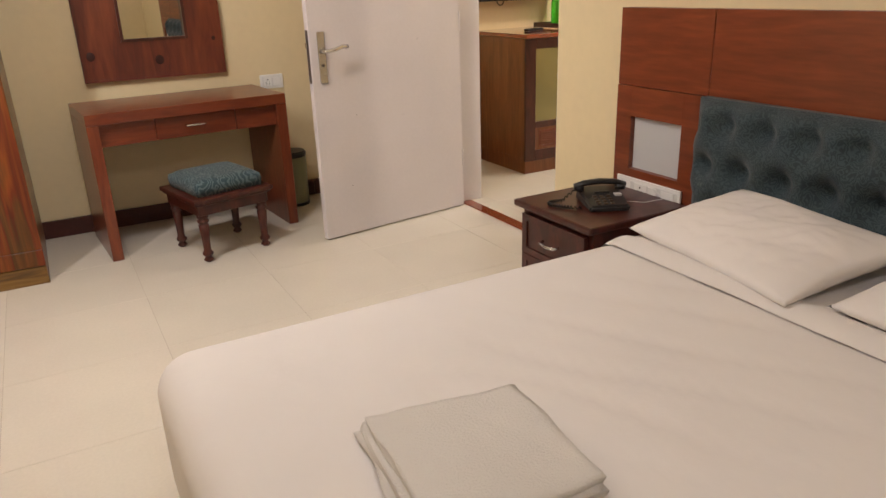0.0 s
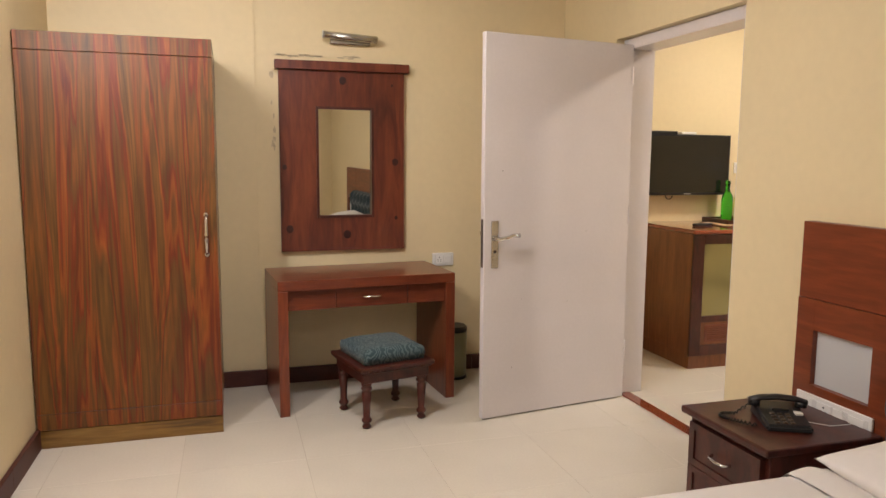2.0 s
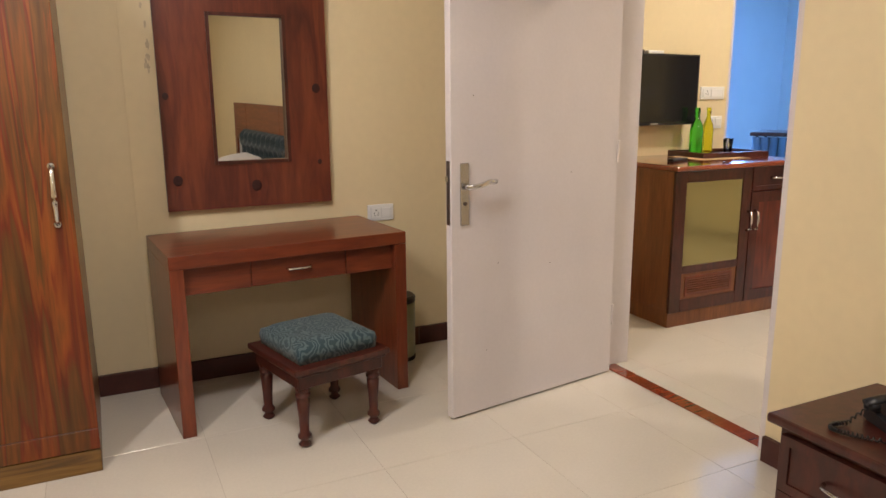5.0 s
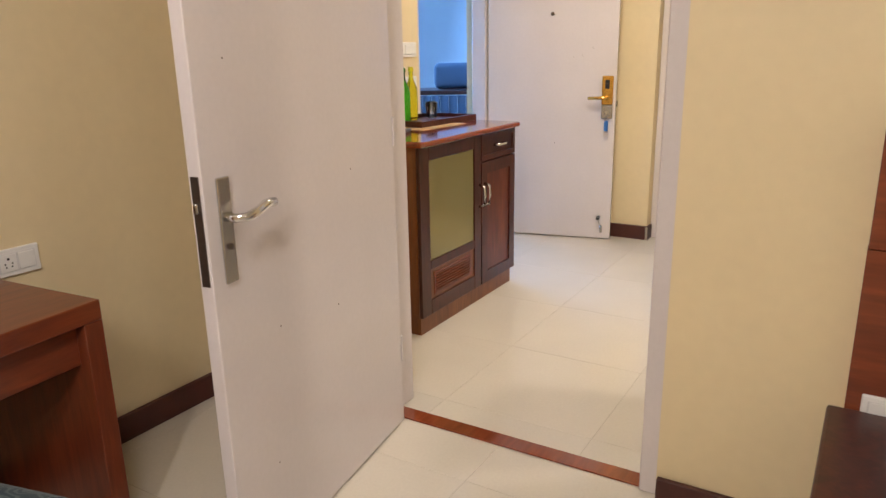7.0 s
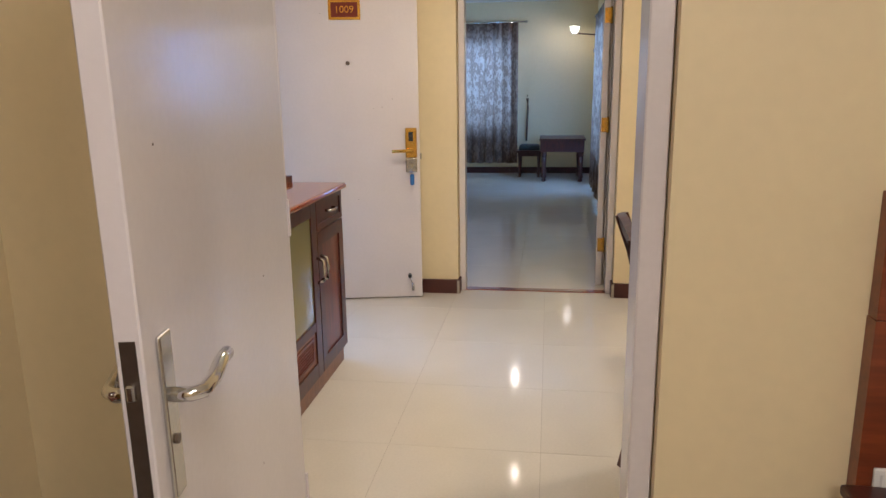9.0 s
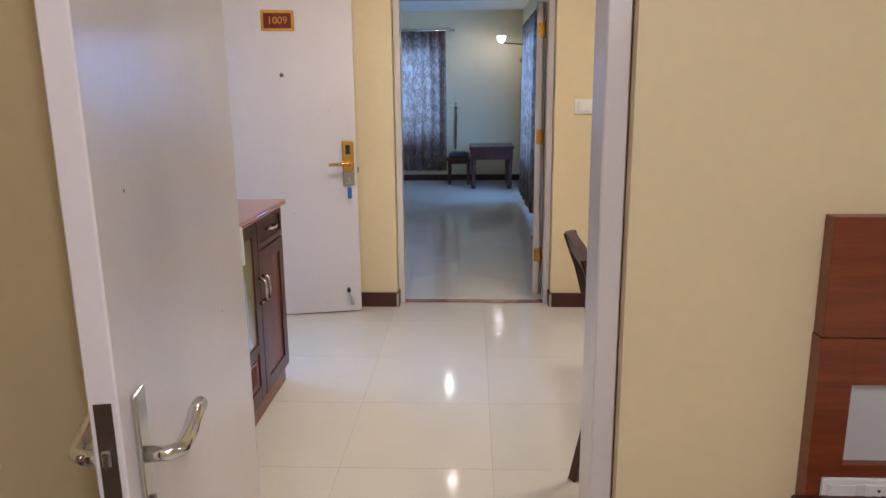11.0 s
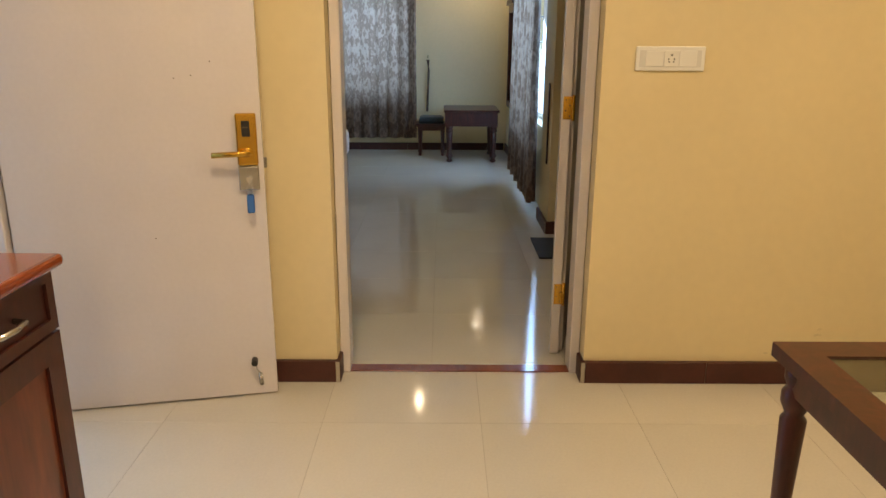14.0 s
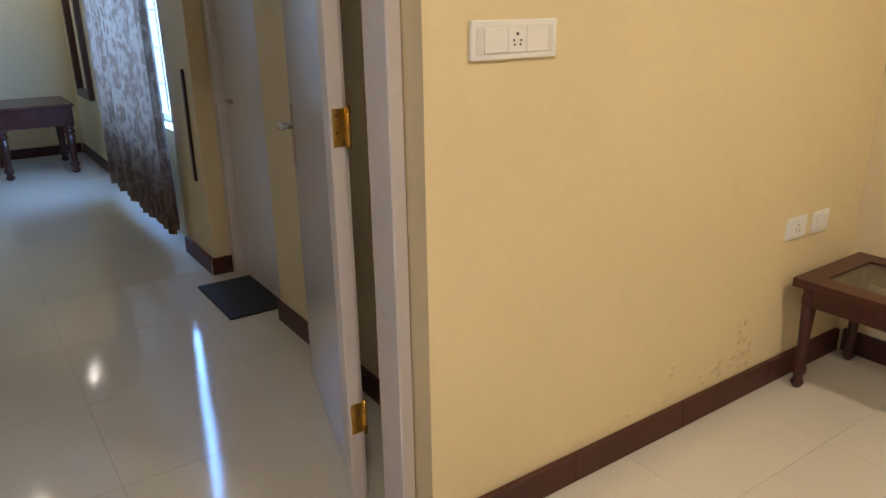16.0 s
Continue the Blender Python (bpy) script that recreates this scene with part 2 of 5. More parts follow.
TEAL2 = pattern_mat("dark_teal_cloth", (0.016, 0.030, 0.038), (0.040, 0.062, 0.070), 30, threshold=0.55, width=0.3)
PIPING = make_mat("pale_thread", (0.28, 0.33, 0.34), 0.8)
CURTAIN = pattern_mat("damask_curtain", (0.13, 0.075, 0.048), (0.23, 0.15, 0.105), 8, (1, 1, 0.55), kind="damask", sheer=0.36, width=0.28)
CORRIDOR = make_mat("corridor_paint", (0.72, 0.73, 0.75), 0.6, stain=0.05, bump=0.1)
MIRROR = make_mat("mirror_glass", (0.9, 0.92, 0.9), 0.01, 1.0)
FROST = make_mat("frosted_acrylic", (0.55, 0.55, 0.56), 0.3)
CABGLASS = make_mat("gold_tinted_glass", (0.30, 0.26, 0.11), 0.08, 0.35, stain=0.05)
GREEN = glass_mat("green_glass", (0.10, 0.75, 0.06))
YELLOW = glass_mat("yellow_glass", (0.85, 0.85, 0.04))
CLEAR = glass_mat("clear_glass", (0.95, 0.97, 0.96))
TABLEG = glass_mat("table_glass", (0.78, 0.86, 0.80))
WATERB = make_mat("pale_green_lacquer", (0.24, 0.24, 0.13), 0.3, stain=0.1)
TEXTB = make_mat("maroon_plate", (0.16, 0.02, 0.012), 0.3)
BLUEP = make_mat("blue_key_tag", (0.04, 0.16, 0.45), 0.3)
MATC = make_mat("dark_rubber_mat", (0.02, 0.02, 0.022), 0.8, grain=0.3, grain_scale=150, bump=0.5, bump_scale=200)
RUNNER = make_mat("beige_table_mat", (0.55, 0.42, 0.24), 0.8, color2=(0.42, 0.25, 0.11), stain_scale=22)
BAGC = make_mat("blue_ribbed_cloth", (0.14, 0.19, 0.27), 0.85, stain=0.15, bump=0.3)
GLOW = bpy.data.materials.new("lamp_glow")
GLOW.use_nodes = True
GLOW.node_tree.nodes["Principled BSDF"].inputs["Emission Color"].default_value = (1, 0.9, 0.75, 1)
GLOW.node_tree.nodes["Principled BSDF"].inputs["Emission Strength"].default_value = 6
DAYSKY = bpy.data.materials.new("outdoor_daylight")
DAYSKY.use_nodes = True
DAYSKY.node_tree.nodes["Principled BSDF"].inputs["Base Color"].default_value = (0, 0, 0, 1)
DAYSKY.node_tree.nodes["Principled BSDF"].inputs["Emission Color"].default_value = (0.45, 0.70, 1.0, 1)
DAYSKY.node_tree.nodes["Principled BSDF"].inputs["Emission Strength"].default_value = 2.2


# ---- mesh helpers ----
def box(bm, x0, y0, z0, x1, y1, z1, bevel=0.0, seg=1):
    g = bmesh.ops.create_cube(bm, size=1.0, matrix=Matrix.Translation(((x0 + x1) / 2, (y0 + y1) / 2, (z0 + z1) / 2)) @ Matrix.Diagonal((abs(x1 - x0), abs(y1 - y0), abs(z1 - z0), 1)))
    if bevel:
        es = list({e for v in g["verts"] for e in v.link_edges})
        bmesh.ops.bevel(bm, geom=es, offset=bevel, segments=seg, affect="EDGES", profile=0.5)
    return bm


def B(*a, **k):
    return box(bmesh.new(), *a, **k)


def lathe(bm, profile, x=0, y=0, z=0, seg=20):
    """profile: (radius, height) rows from the bottom up."""
    rings = []
    for r, h in profile:
        rings.append([bm.verts.new((x + r * math.cos(2 * math.pi * i / seg), y + r * math.sin(2 * math.pi * i / seg), z + h)) for i in range(seg)])
    for a, b in zip(rings, rings[1:]):
        for i in range(seg):
            bm.faces.new((a[i], a[(i + 1) % seg], b[(i + 1) % seg], b[i]))
    bm.faces.new(rings[0][::-1])
    bm.faces.new(rings[-1])
    return bm


def tube(bm, pts, radius, seg=8, flat=1.0):
    """A round bar along a line of points."""
    pts = [Vector(p) for p in pts]
    rings = []
    for i, p in enumerate(pts):
        d = (pts[min(i + 1, len(pts) - 1)] - pts[max(i - 1, 0)]).normalized()
        u = d.cross(Vector((0, 0, 1)))
        u = u.normalized() if u.length > 0.05 else Vector((1, 0, 0))
        v = u.cross(d)
        rings.append([bm.verts.new(p + radius * (math.cos(2 * math.pi * k / seg) * u + flat * math.sin(2 * math.pi * k / seg) * v)) for k in range(seg)])
    for a, b in zip(rings, rings[1:]):
        for k in range(seg):
            bm.faces.new((a[k], a[(k + 1) % seg], b[(k + 1) % seg], b[k]))
    bm.faces.new(rings[0][::-1])
    bm.faces.new(rings[-1])
    return bm


def grid(bm, nx, ny, fn):
    vs = [[bm.verts.new(fn(i / nx, j / ny)) for j in range(ny + 1)] for i in range(nx + 1)]
    for i in range(nx):
        for j in range(ny):
            bm.faces.new((vs[i][j], vs[i + 1][j], vs[i + 1][j + 1], vs[i][j + 1]))
    return bm


def as_object(name, bm, material, smooth=False):
    me = bpy.data.meshes.new(name)
    bmesh.ops.recalc_face_normals(bm, faces=bm.faces)
    bm.to_mesh(me)
    bm.free()
    me.materials.append(material)
    if smooth:
        for p in me.polygons:
            p.use_smooth = True
    return new(name, me)


def part(name, bm, material, parent, label="", smooth=False):
    ob = as_object(name, bm, material, smooth)
    ob.parent = parent
    if label:
        ob["label"] = label
    return ob


def thing(name, m, label, category, group=""):
    ob = new(name)
    ob.matrix_world = m
    ob.empty_display_size = 0.1
    return tagged(ob, label, category, group)


def structure(name, bm, material, label="", category="wall"):
    return tagged(as_object(name, bm, material), label, category, kind="structure")


def join(*boxes):
    bm = bmesh.new()
    for b in boxes:
        box(bm, *b)
    return bm


def text_mesh(body, size, m, material, parent, name="lettering"):
    cu = bpy.data.curves.new(name, "FONT")
    cu.body, cu.size, cu.extrude, cu.align_x, cu.align_y = body, size, 0.001, "CENTER", "CENTER"
    tmp = bpy.data.objects.new(name, cu)
    me = bpy.data.meshes.new_from_object(tmp)
    bpy.data.objects.remove(tmp)
    me.materials.clear()
    me.materials.append(material)
    ob = new(name, me)
    ob.parent = parent
    ob.matrix_local = m
    return ob


# ---- large structure ----
H = 2.75
XW, XE, XS, YN = -0.16, 2.97, 3.195, 5.35          # bedroom west, east faces; sitting side of that wall; bedroom north
YB, SN, SS = -1.3, 5.60, 1.25                     # bedroom south; sitting room north and south
EW, EB = 6.09, 6.30                               # east wall of the sitting room, both faces
FE, FS, FN = 13.35, 3.12, 5.85                     # far bedroom: east, south, north
D1A, D1B, D1H = 3.560, 4.66, 2.12                # first doorway
D2A, D2B, D2H = 3.395, 4.470, 2.12                  # second doorway
MA, MB = 4.83, 5.80                               # main door opening

structure("wall_west", join((XW - 0.15, YB, 0, XW, YN, H)), PAINT, "cream painted bedroom wall")
structure("wall_north", join((XW - 0.15, YN, 0, XE, YN + 0.15, H)), PAINT, "cream painted wall behind the dressing table")
structure("wall_south", join((XW - 0.15, YB - 0.15, 0, XS, YB, H)), PAINT, "plain cream bedroom wall")
structure("wall_middle", join((XE, YB, 0, XS, D1A, H), (XE, D1B, 0, XS, YN + 0.15, H), (XE, D1A, D1H, XS, D1B, H)), PAINT, "cream painted wall with a doorway between bedroom and sitting room")
structure("wall_sitting_north", join((XE, SN, 0, MA, SN + 0.2, H), (MB, SN, 0, EB, SN + 0.2, H), (MA, SN, 2.12, MB, SN + 0.2, H)), PAINT, "yellow painted wall with the entrance doorway")
structure("wall_sitting_south", join((XS, SS - 0.15, 0, EB, SS, H)), PAINT, "yellow painted sitting room wall")
structure("wall_sitting_east", join((EW, SS, 0, EB, D2A, H), (EW, D2B, 0, EB, SN, H), (EW, D2A, D2H, EB, D2B, H)), PAINT, "yellow painted wall with a doorway to the second bedroom")
BA, BB = 7.84, 8.66                               # bathroom door recess
WA, WB, WZ0, WZ1 = 9.18, 11.3, 0.72, 2.2         # side window
structure("wall_far_south", join((EB, FS - 0.2, 0, BA, FS, H), (BA, FS - 0.2, 0, BB, FS - 0.12, H), (BA, FS - 0.12, 2.1, BB, FS, H), (BB, FS - 0.2, 0, WA, FS + 0.07, H), (WA, FS - 0.2, 0, WB, FS, WZ0), (WA, FS - 0.2, WZ1, WB, FS, H), (WB, FS - 0.2, 0, FE, FS, H)), PAINT, "pale wall with a window and a bathroom door recess")
GA, GB, GZ0, GZ1 = 4.50, 5.6, 0.75, 2.15          # far window
structure("wall_far_east", join((FE, FS - 0.2, 0, FE + 0.2, GA, H), (FE, GB, 0, FE + 0.2, FN, H), (FE, GA, 0, FE + 0.2, GB, GZ0), (FE, GA, GZ1, FE + 0.2, GB, H)), PAINT, "pale far wall with a window")
structure("wall_far_north", join((EB, FN - 0.25, 0, FE + 0.2, FN + 0.15, H)), PAINT, "pale wall of the second bedroom")
structure("wall_corridor", join((2.9, 9.0, 0, 9.6, 9.15, H), (2.9, SN + 0.2, 0, 3.0, 9.0, H), (9.5, FN + 0.15, 0, 9.6, 9.0, H)), CORRIDOR, "pale blue-white corridor wall")
structure("wall_corridor_side", join((EB + 0.01, FN + 0.152, 0, 9.5, FN + 0.17, H)), CORRIDOR, "pale blue-white corridor wall")
structure("ceiling_bedroom", join((XW - 0.15, YB - 0.15, H, XS, YN + 0.15, H + 0.1)), WHITE_CEIL, "plain ceiling", "ceiling")
structure("ceiling_sitting", join((XS, SS - 0.15, H, EB, SN + 0.2, H + 0.1)), WHITE_CEIL, "plain ceiling", "ceiling")
structure("ceiling_far", join((EB, FS - 0.2, H, FE + 0.2, FN + 0.15, H + 0.1)), WHITE_CEIL, "plain ceiling", "ceiling")
structure("ceiling_corridor", join((2.9, SN + 0.2, H, EB, 9.15, H + 0.1), (EB, FN + 0.15, H, 9.6, 9.15, H + 0.1)), WHITE_CEIL, "plain ceiling", "ceiling")


def skirting(name, x0, y0, x1, y1):
    """A skirting of dark tiles along a wall, from one floor point to the other, 10 cm high."""
    root = tagged(as_object(name, B(min(x0, x1), min(y0, y1), 0.0, max(x0, x1), max(y0, y1), 0.096), GROUT), "dark maroon tile skirting", "baseboard", kind="structure")
    along_x = abs(x1 - x0) > abs(y1 - y0)
    length = abs(x1 - x0) if along_x else abs(y1 - y0)
    n = max(1, round(length / 0.6))
    for i in range(n):
        a, b = length * i / n + 0.0008, length * (i + 1) / n - 0.0008
        if along_x:
            bm = B(min(x0, x1) + a, min(y0, y1) - 0.003, 0.001, min(x0, x1) + b, max(y0, y1) + 0.003, 0.1, bevel=0.0015)
        else:
            bm = B(min(x0, x1) - 0.003, min(y0, y1) + a, 0.001, max(x0, x1) + 0.003, min(y0, y1) + b, 0.1, bevel=0.0015)
        part("skirting_tile", bm, SKIRT, root)
    return root


skirting("baseboard", XW + 0.004, YN - 0.018, XE - 0.02, YN - 0.004)
skirting("baseboard", XW + 0.004, YB + 0.01, XW + 0.018, YN - 0.03)
skirting("baseboard", XE - 0.018, 3.2, XE - 0.004, D1A - 0.004)
skirting("baseboard", XE - 0.018, D1B + 0.01, XE - 0.004, YN - 0.03)
skirting("baseboard", XS + 0.02, SN - 0.018, MA - 0.06, SN - 0.004)
skirting("baseboard", EW - 0.02, D2B + 0.005, EW - 0.004, SN - 0.02)
skirting("baseboard", EW - 0.02, SS + 0.03, EW - 0.004, D2A - 0.005)
skirting("baseboard", EW - 0.02, D2A - 0.004, EW + 0.09, D2A + 0.012)
skirting("baseboard", EW - 0.02, D2B - 0.012, EW + 0.09, D2B + 0.004)
skirting("baseboard", XS + 0.01, SS + 0.004, EW - 0.03, SS + 0.018)
skirting("baseboard", XS + 0.004, SS + 0.03, XS + 0.018, D1A - 0.01)
skirting("baseboard", EB + 0.1, FS + 0.004, BA - 0.002, FS + 0.018)
skirting("baseboard", BB - 0.014, FS - 0.1, BB + 0.002, FS + 0.088)
skirting("baseboard", BB + 0.005, FS + 0.074, WA, FS + 0.088)
skirting("baseboard", WB, FS + 0.004, FE - 0.02, FS + 0.018)
skirting("baseboard", FE - 0.018, FS + 0.03, FE - 0.004, FN)

# paint ridges of the old conduit beside the mirror
structure("trim", join((0.938, YN - 0.011, 0.1, 0.946, YN - 0.0005, H)), PAINT, "thin painted wall joint", "trim")
structure("trim", join((0.645, YN - 0.009, 0.1, 0.650, YN - 0.0005, H)), PAINT, "thin painted wall joint", "trim")


OLDP = make_mat("bare_plaster_mark", (0.62, 0.50, 0.33), 0.8, stain=0.25, stain_scale=40, bump=0.3)
DAMP = make_mat("damp_mark", (0.74, 0.615, 0.38), 0.7, stain=0.25, stain_scale=30, bump=0.5)


def blob(bm, cx, cz, rx, rz, seed):
    """An irregular thin flake in the plane of local x and z."""
    vs = []
    for k in range(14):
        a = 2 * math.pi * k / 14
        r = 0.7 + 0.6 * noise.noise(Vector((math.cos(a) * 1.7, math.sin(a) * 1.7, seed)))
        vs.append(bm.verts.new((cx + rx * r * math.cos(a), 0, cz + rz * r * math.sin(a))))
    f = bm.faces.new(vs)
    g = bmesh.ops.extrude_face_region(bm, geom=[f])
    bmesh.ops.translate(bm, verts=[v for v in g["geom"] if isinstance(v, bmesh.types.BMVert)], vec=(0, -0.0012, 0))


rng = random.Random(4)
bm = bmesh.new()
for k in range(16):
    blob(bm, -0.40 + 0.52 * rng.random(), 1.188 + 0.014 * rng.random(), 0.02 + 0.03 * rng.random(), 0.004 + 0.005 * rng.random(), k)
for k in range(12):
    blob(bm, -0.412 - 0.02 * rng.random(), 0.6 + 0.5 * rng.random(), 0.006 + 0.006 * rng.random(), 0.012 + 0.02 * rng.random(), 40 + k)
marks = structure("trim", bm, OLDP, "flaked paint round the mirror board", "wall marks")
marks.location = (1.462, YN - 0.0004, 0.845)
bm = bmesh.new()
for k in range(22):
    blob(bm, -0.55 + 0.75 * rng.random() ** 0.7, 0.13 + 0.12 * rng.random() ** 2, 0.01 + 0.02 * rng.random(), 0.004 + 0.008 * rng.random(), 80 + k)
for k in range(9):
    blob(bm, 0.10 + 0.10 * rng.random(), 0.18 + 0.16 * rng.random(), 0.008 + 0.012 * rng.random(), 0.006 + 0.01 * rng.random(), 120 + k)
marks = structure("trim", bm, DAMP, "damp-stained flaking paint above the skirting", "wall marks")
marks.matrix_world = pose(EW - 0.0004, 2.12, 0, 0, 0, -90)
bm = bmesh.new()
for k in range(7):
    blob(bm, -1.75 + 0.1 * rng.random(), 1.0 + 0.35 * rng.random(), 0.006 + 0.008 * rng.random(), 0.012 + 0.015 * rng.random(), 150 + k)
marks = structure("trim", bm, WHITE_CEIL, "small white filler marks on the wall", "wall marks")
marks.matrix_world = pose(XW + 0.0004, 2.6, 0, 0, 0, 90)


# ---- door frames and doors ----
def door_frame(name, along, at0, at1, a, b, height, w=0.05, label="white painted wooden door frame"):
    """Two posts and a head; along: the axis of the wall's thickness runs from at0 to at1, the opening from a to b."""
    root = thing(name, pose((at0 + at1) / 2 if along == "x" else (a + b) / 2, (a + b) / 2 if along == "x" else (at0 + at1) / 2, 0), label, "door frame")
    root["kind"] = "structure"
    o = root.matrix_world.translation
    for nm, p, q, z0, z1 in (("post", a, a + w, 0, height), ("post", b - w, b, 0, height), ("head", a + w + 0.001, b - w - 0.001, height - w, height)):
        bb = (at0 - o.x, p - o.y, z0, at1 - o.x, q - o.y, z1) if along == "x" else (p - o.x, at0 - o.y, z0, q - o.x, at1 - o.y, z1)
        part(nm, B(*bb, bevel=0.004), DOORP, root)
    return root


f1 = door_frame("door_frame", "x", 3.015, 3.19, D1A + 0.003, D1B - 0.003, D1H - 0.003, 0.06)
f2 = door_frame("door_frame", "x", 6.17, 6.285, D2A + 0.003, D2B - 0.003, D2H - 0.003, 0.042)
f3 = door_frame("door_frame", "y", SN + 0.02, SN + 0.13, MA + 0.003, MB - 0.003, 2.117, 0.045)
f4 = door_frame("door_frame", "y", FS - 0.115, FS - 0.03, BA + 0.003, BB - 0.003, 2.097, 0.07)
# strike plate and floor catch on the first frame
part("strike_plate", join((0.01, -0.4905, 0.92, 0.035, -0.4875, 1.08)), CHROME, f1)
part("strike_plate", join((0.04, 0.93 - 0.49, 1.1, 0.06, 0.935 - 0.49, 1.2)), CHROME, f3)
structure("threshold_1", B(3.030, D1A + 0.065, 0.0005, 3.105, D1B - 0.065, 0.006, bevel=0.002), CABTOP, "reddish wooden door threshold strip", "threshold")
structure("threshold_2", B(6.175, D2A + 0.03, 0.0005, 6.245, D2B - 0.03, 0.006, bevel=0.002), CABTOP, "reddish wooden door threshold strip", "threshold")


def lever(bm, x, y, z, sx, sy):
    """A curved lever handle that leaves the door along sy and runs along sx."""
    pts = [(x, y, z), (x, y + 0.03 * sy, z), (x + 0.012 * sx, y + 0.045 * sy, z), (x + 0.05 * sx, y + 0.05 * sy, z + 0.006), (x + 0.09 * sx, y + 0.05 * sy, z + 0.018), (x + 0.125 * sx, y + 0.048 * sy, z + 0.016)]
    return tube(bm, pts, 0.0115, 12, 1.0)


def bedroom_door():
    L, T, Z = 0.962, 0.038, 2.075
    ang = math.degrees(math.atan2(4.380 - 4.526, 2.062 - 3.015))
    d = thing("door_1", pose(3.015, 4.526, 0, 0, 0, ang) @ pose(0, 0, 0, 0.4), "white painted flush door with steel lever handle, standing open", "door")
    d["kind"] = "structure"
    # local x runs from the hinge to the free edge; local +y faces the south
    part("leaf", B(0, -T, 0.008, L, 0, Z, bevel=0.0025), DOORP, d)
    part("lock_edge", B(L - 0.0005, -T * 0.5 - 0.011, 0.845, L + 0.002, -T * 0.5 + 0.011, 1.105), DARKST, d, "tarnished steel lock faceplate")
    part("latch_bolt", B(L, -T * 0.5 - 0.006, 1.02, L + 0.012, -T * 0.5 + 0.006, 1.045, bevel=0.003), CHROME, d)
    for s, y in ((1, 0.0), (-1, -T)):
        pl = part("handle_plate", B(L - 0.085, y, 0.84, L - 0.042, y + 0.008 * s, 1.095, bevel=0.003, seg=2), CHROME, d, "brushed steel handle plate")
        hb = lever(bmesh.new(), L - 0.063, y + 0.006 * s, 1.0, -1, s)
        part("lever_handle", hb, CHROME2, pl, "curved chrome lever", smooth=True)
        part("keyhole", lathe(bmesh.new(), [(0.008, 0), (0.008, 0.004)], 0, 0, 0, 10), DARKST, pl).matrix_local = Matrix.Translation((L - 0.063, y + 0.008 * s, 0.93)) @ pose(0, 0, 0, -90 * s)
    for z in (0.25, 1.05, 1.85):
        part("hinge", B(-0.008, -0.006, z, 0.004, 0.006, z + 0.1, bevel=0.002), DOORP, d)
    for px, pz in ((0.30, 1.02), (0.42, 0.62), (0.72, 0.66), (0.78, 0.28), (0.85, 1.36)):
        part("paint_chip", lathe(bmesh.new(), [(0.0026, 0), (0.002, 0.0006)], 0, 0, 0, 7), DARKST, d).matrix_local = pose(px, 0.0004, pz, -90)
    return d


bedroom_door()


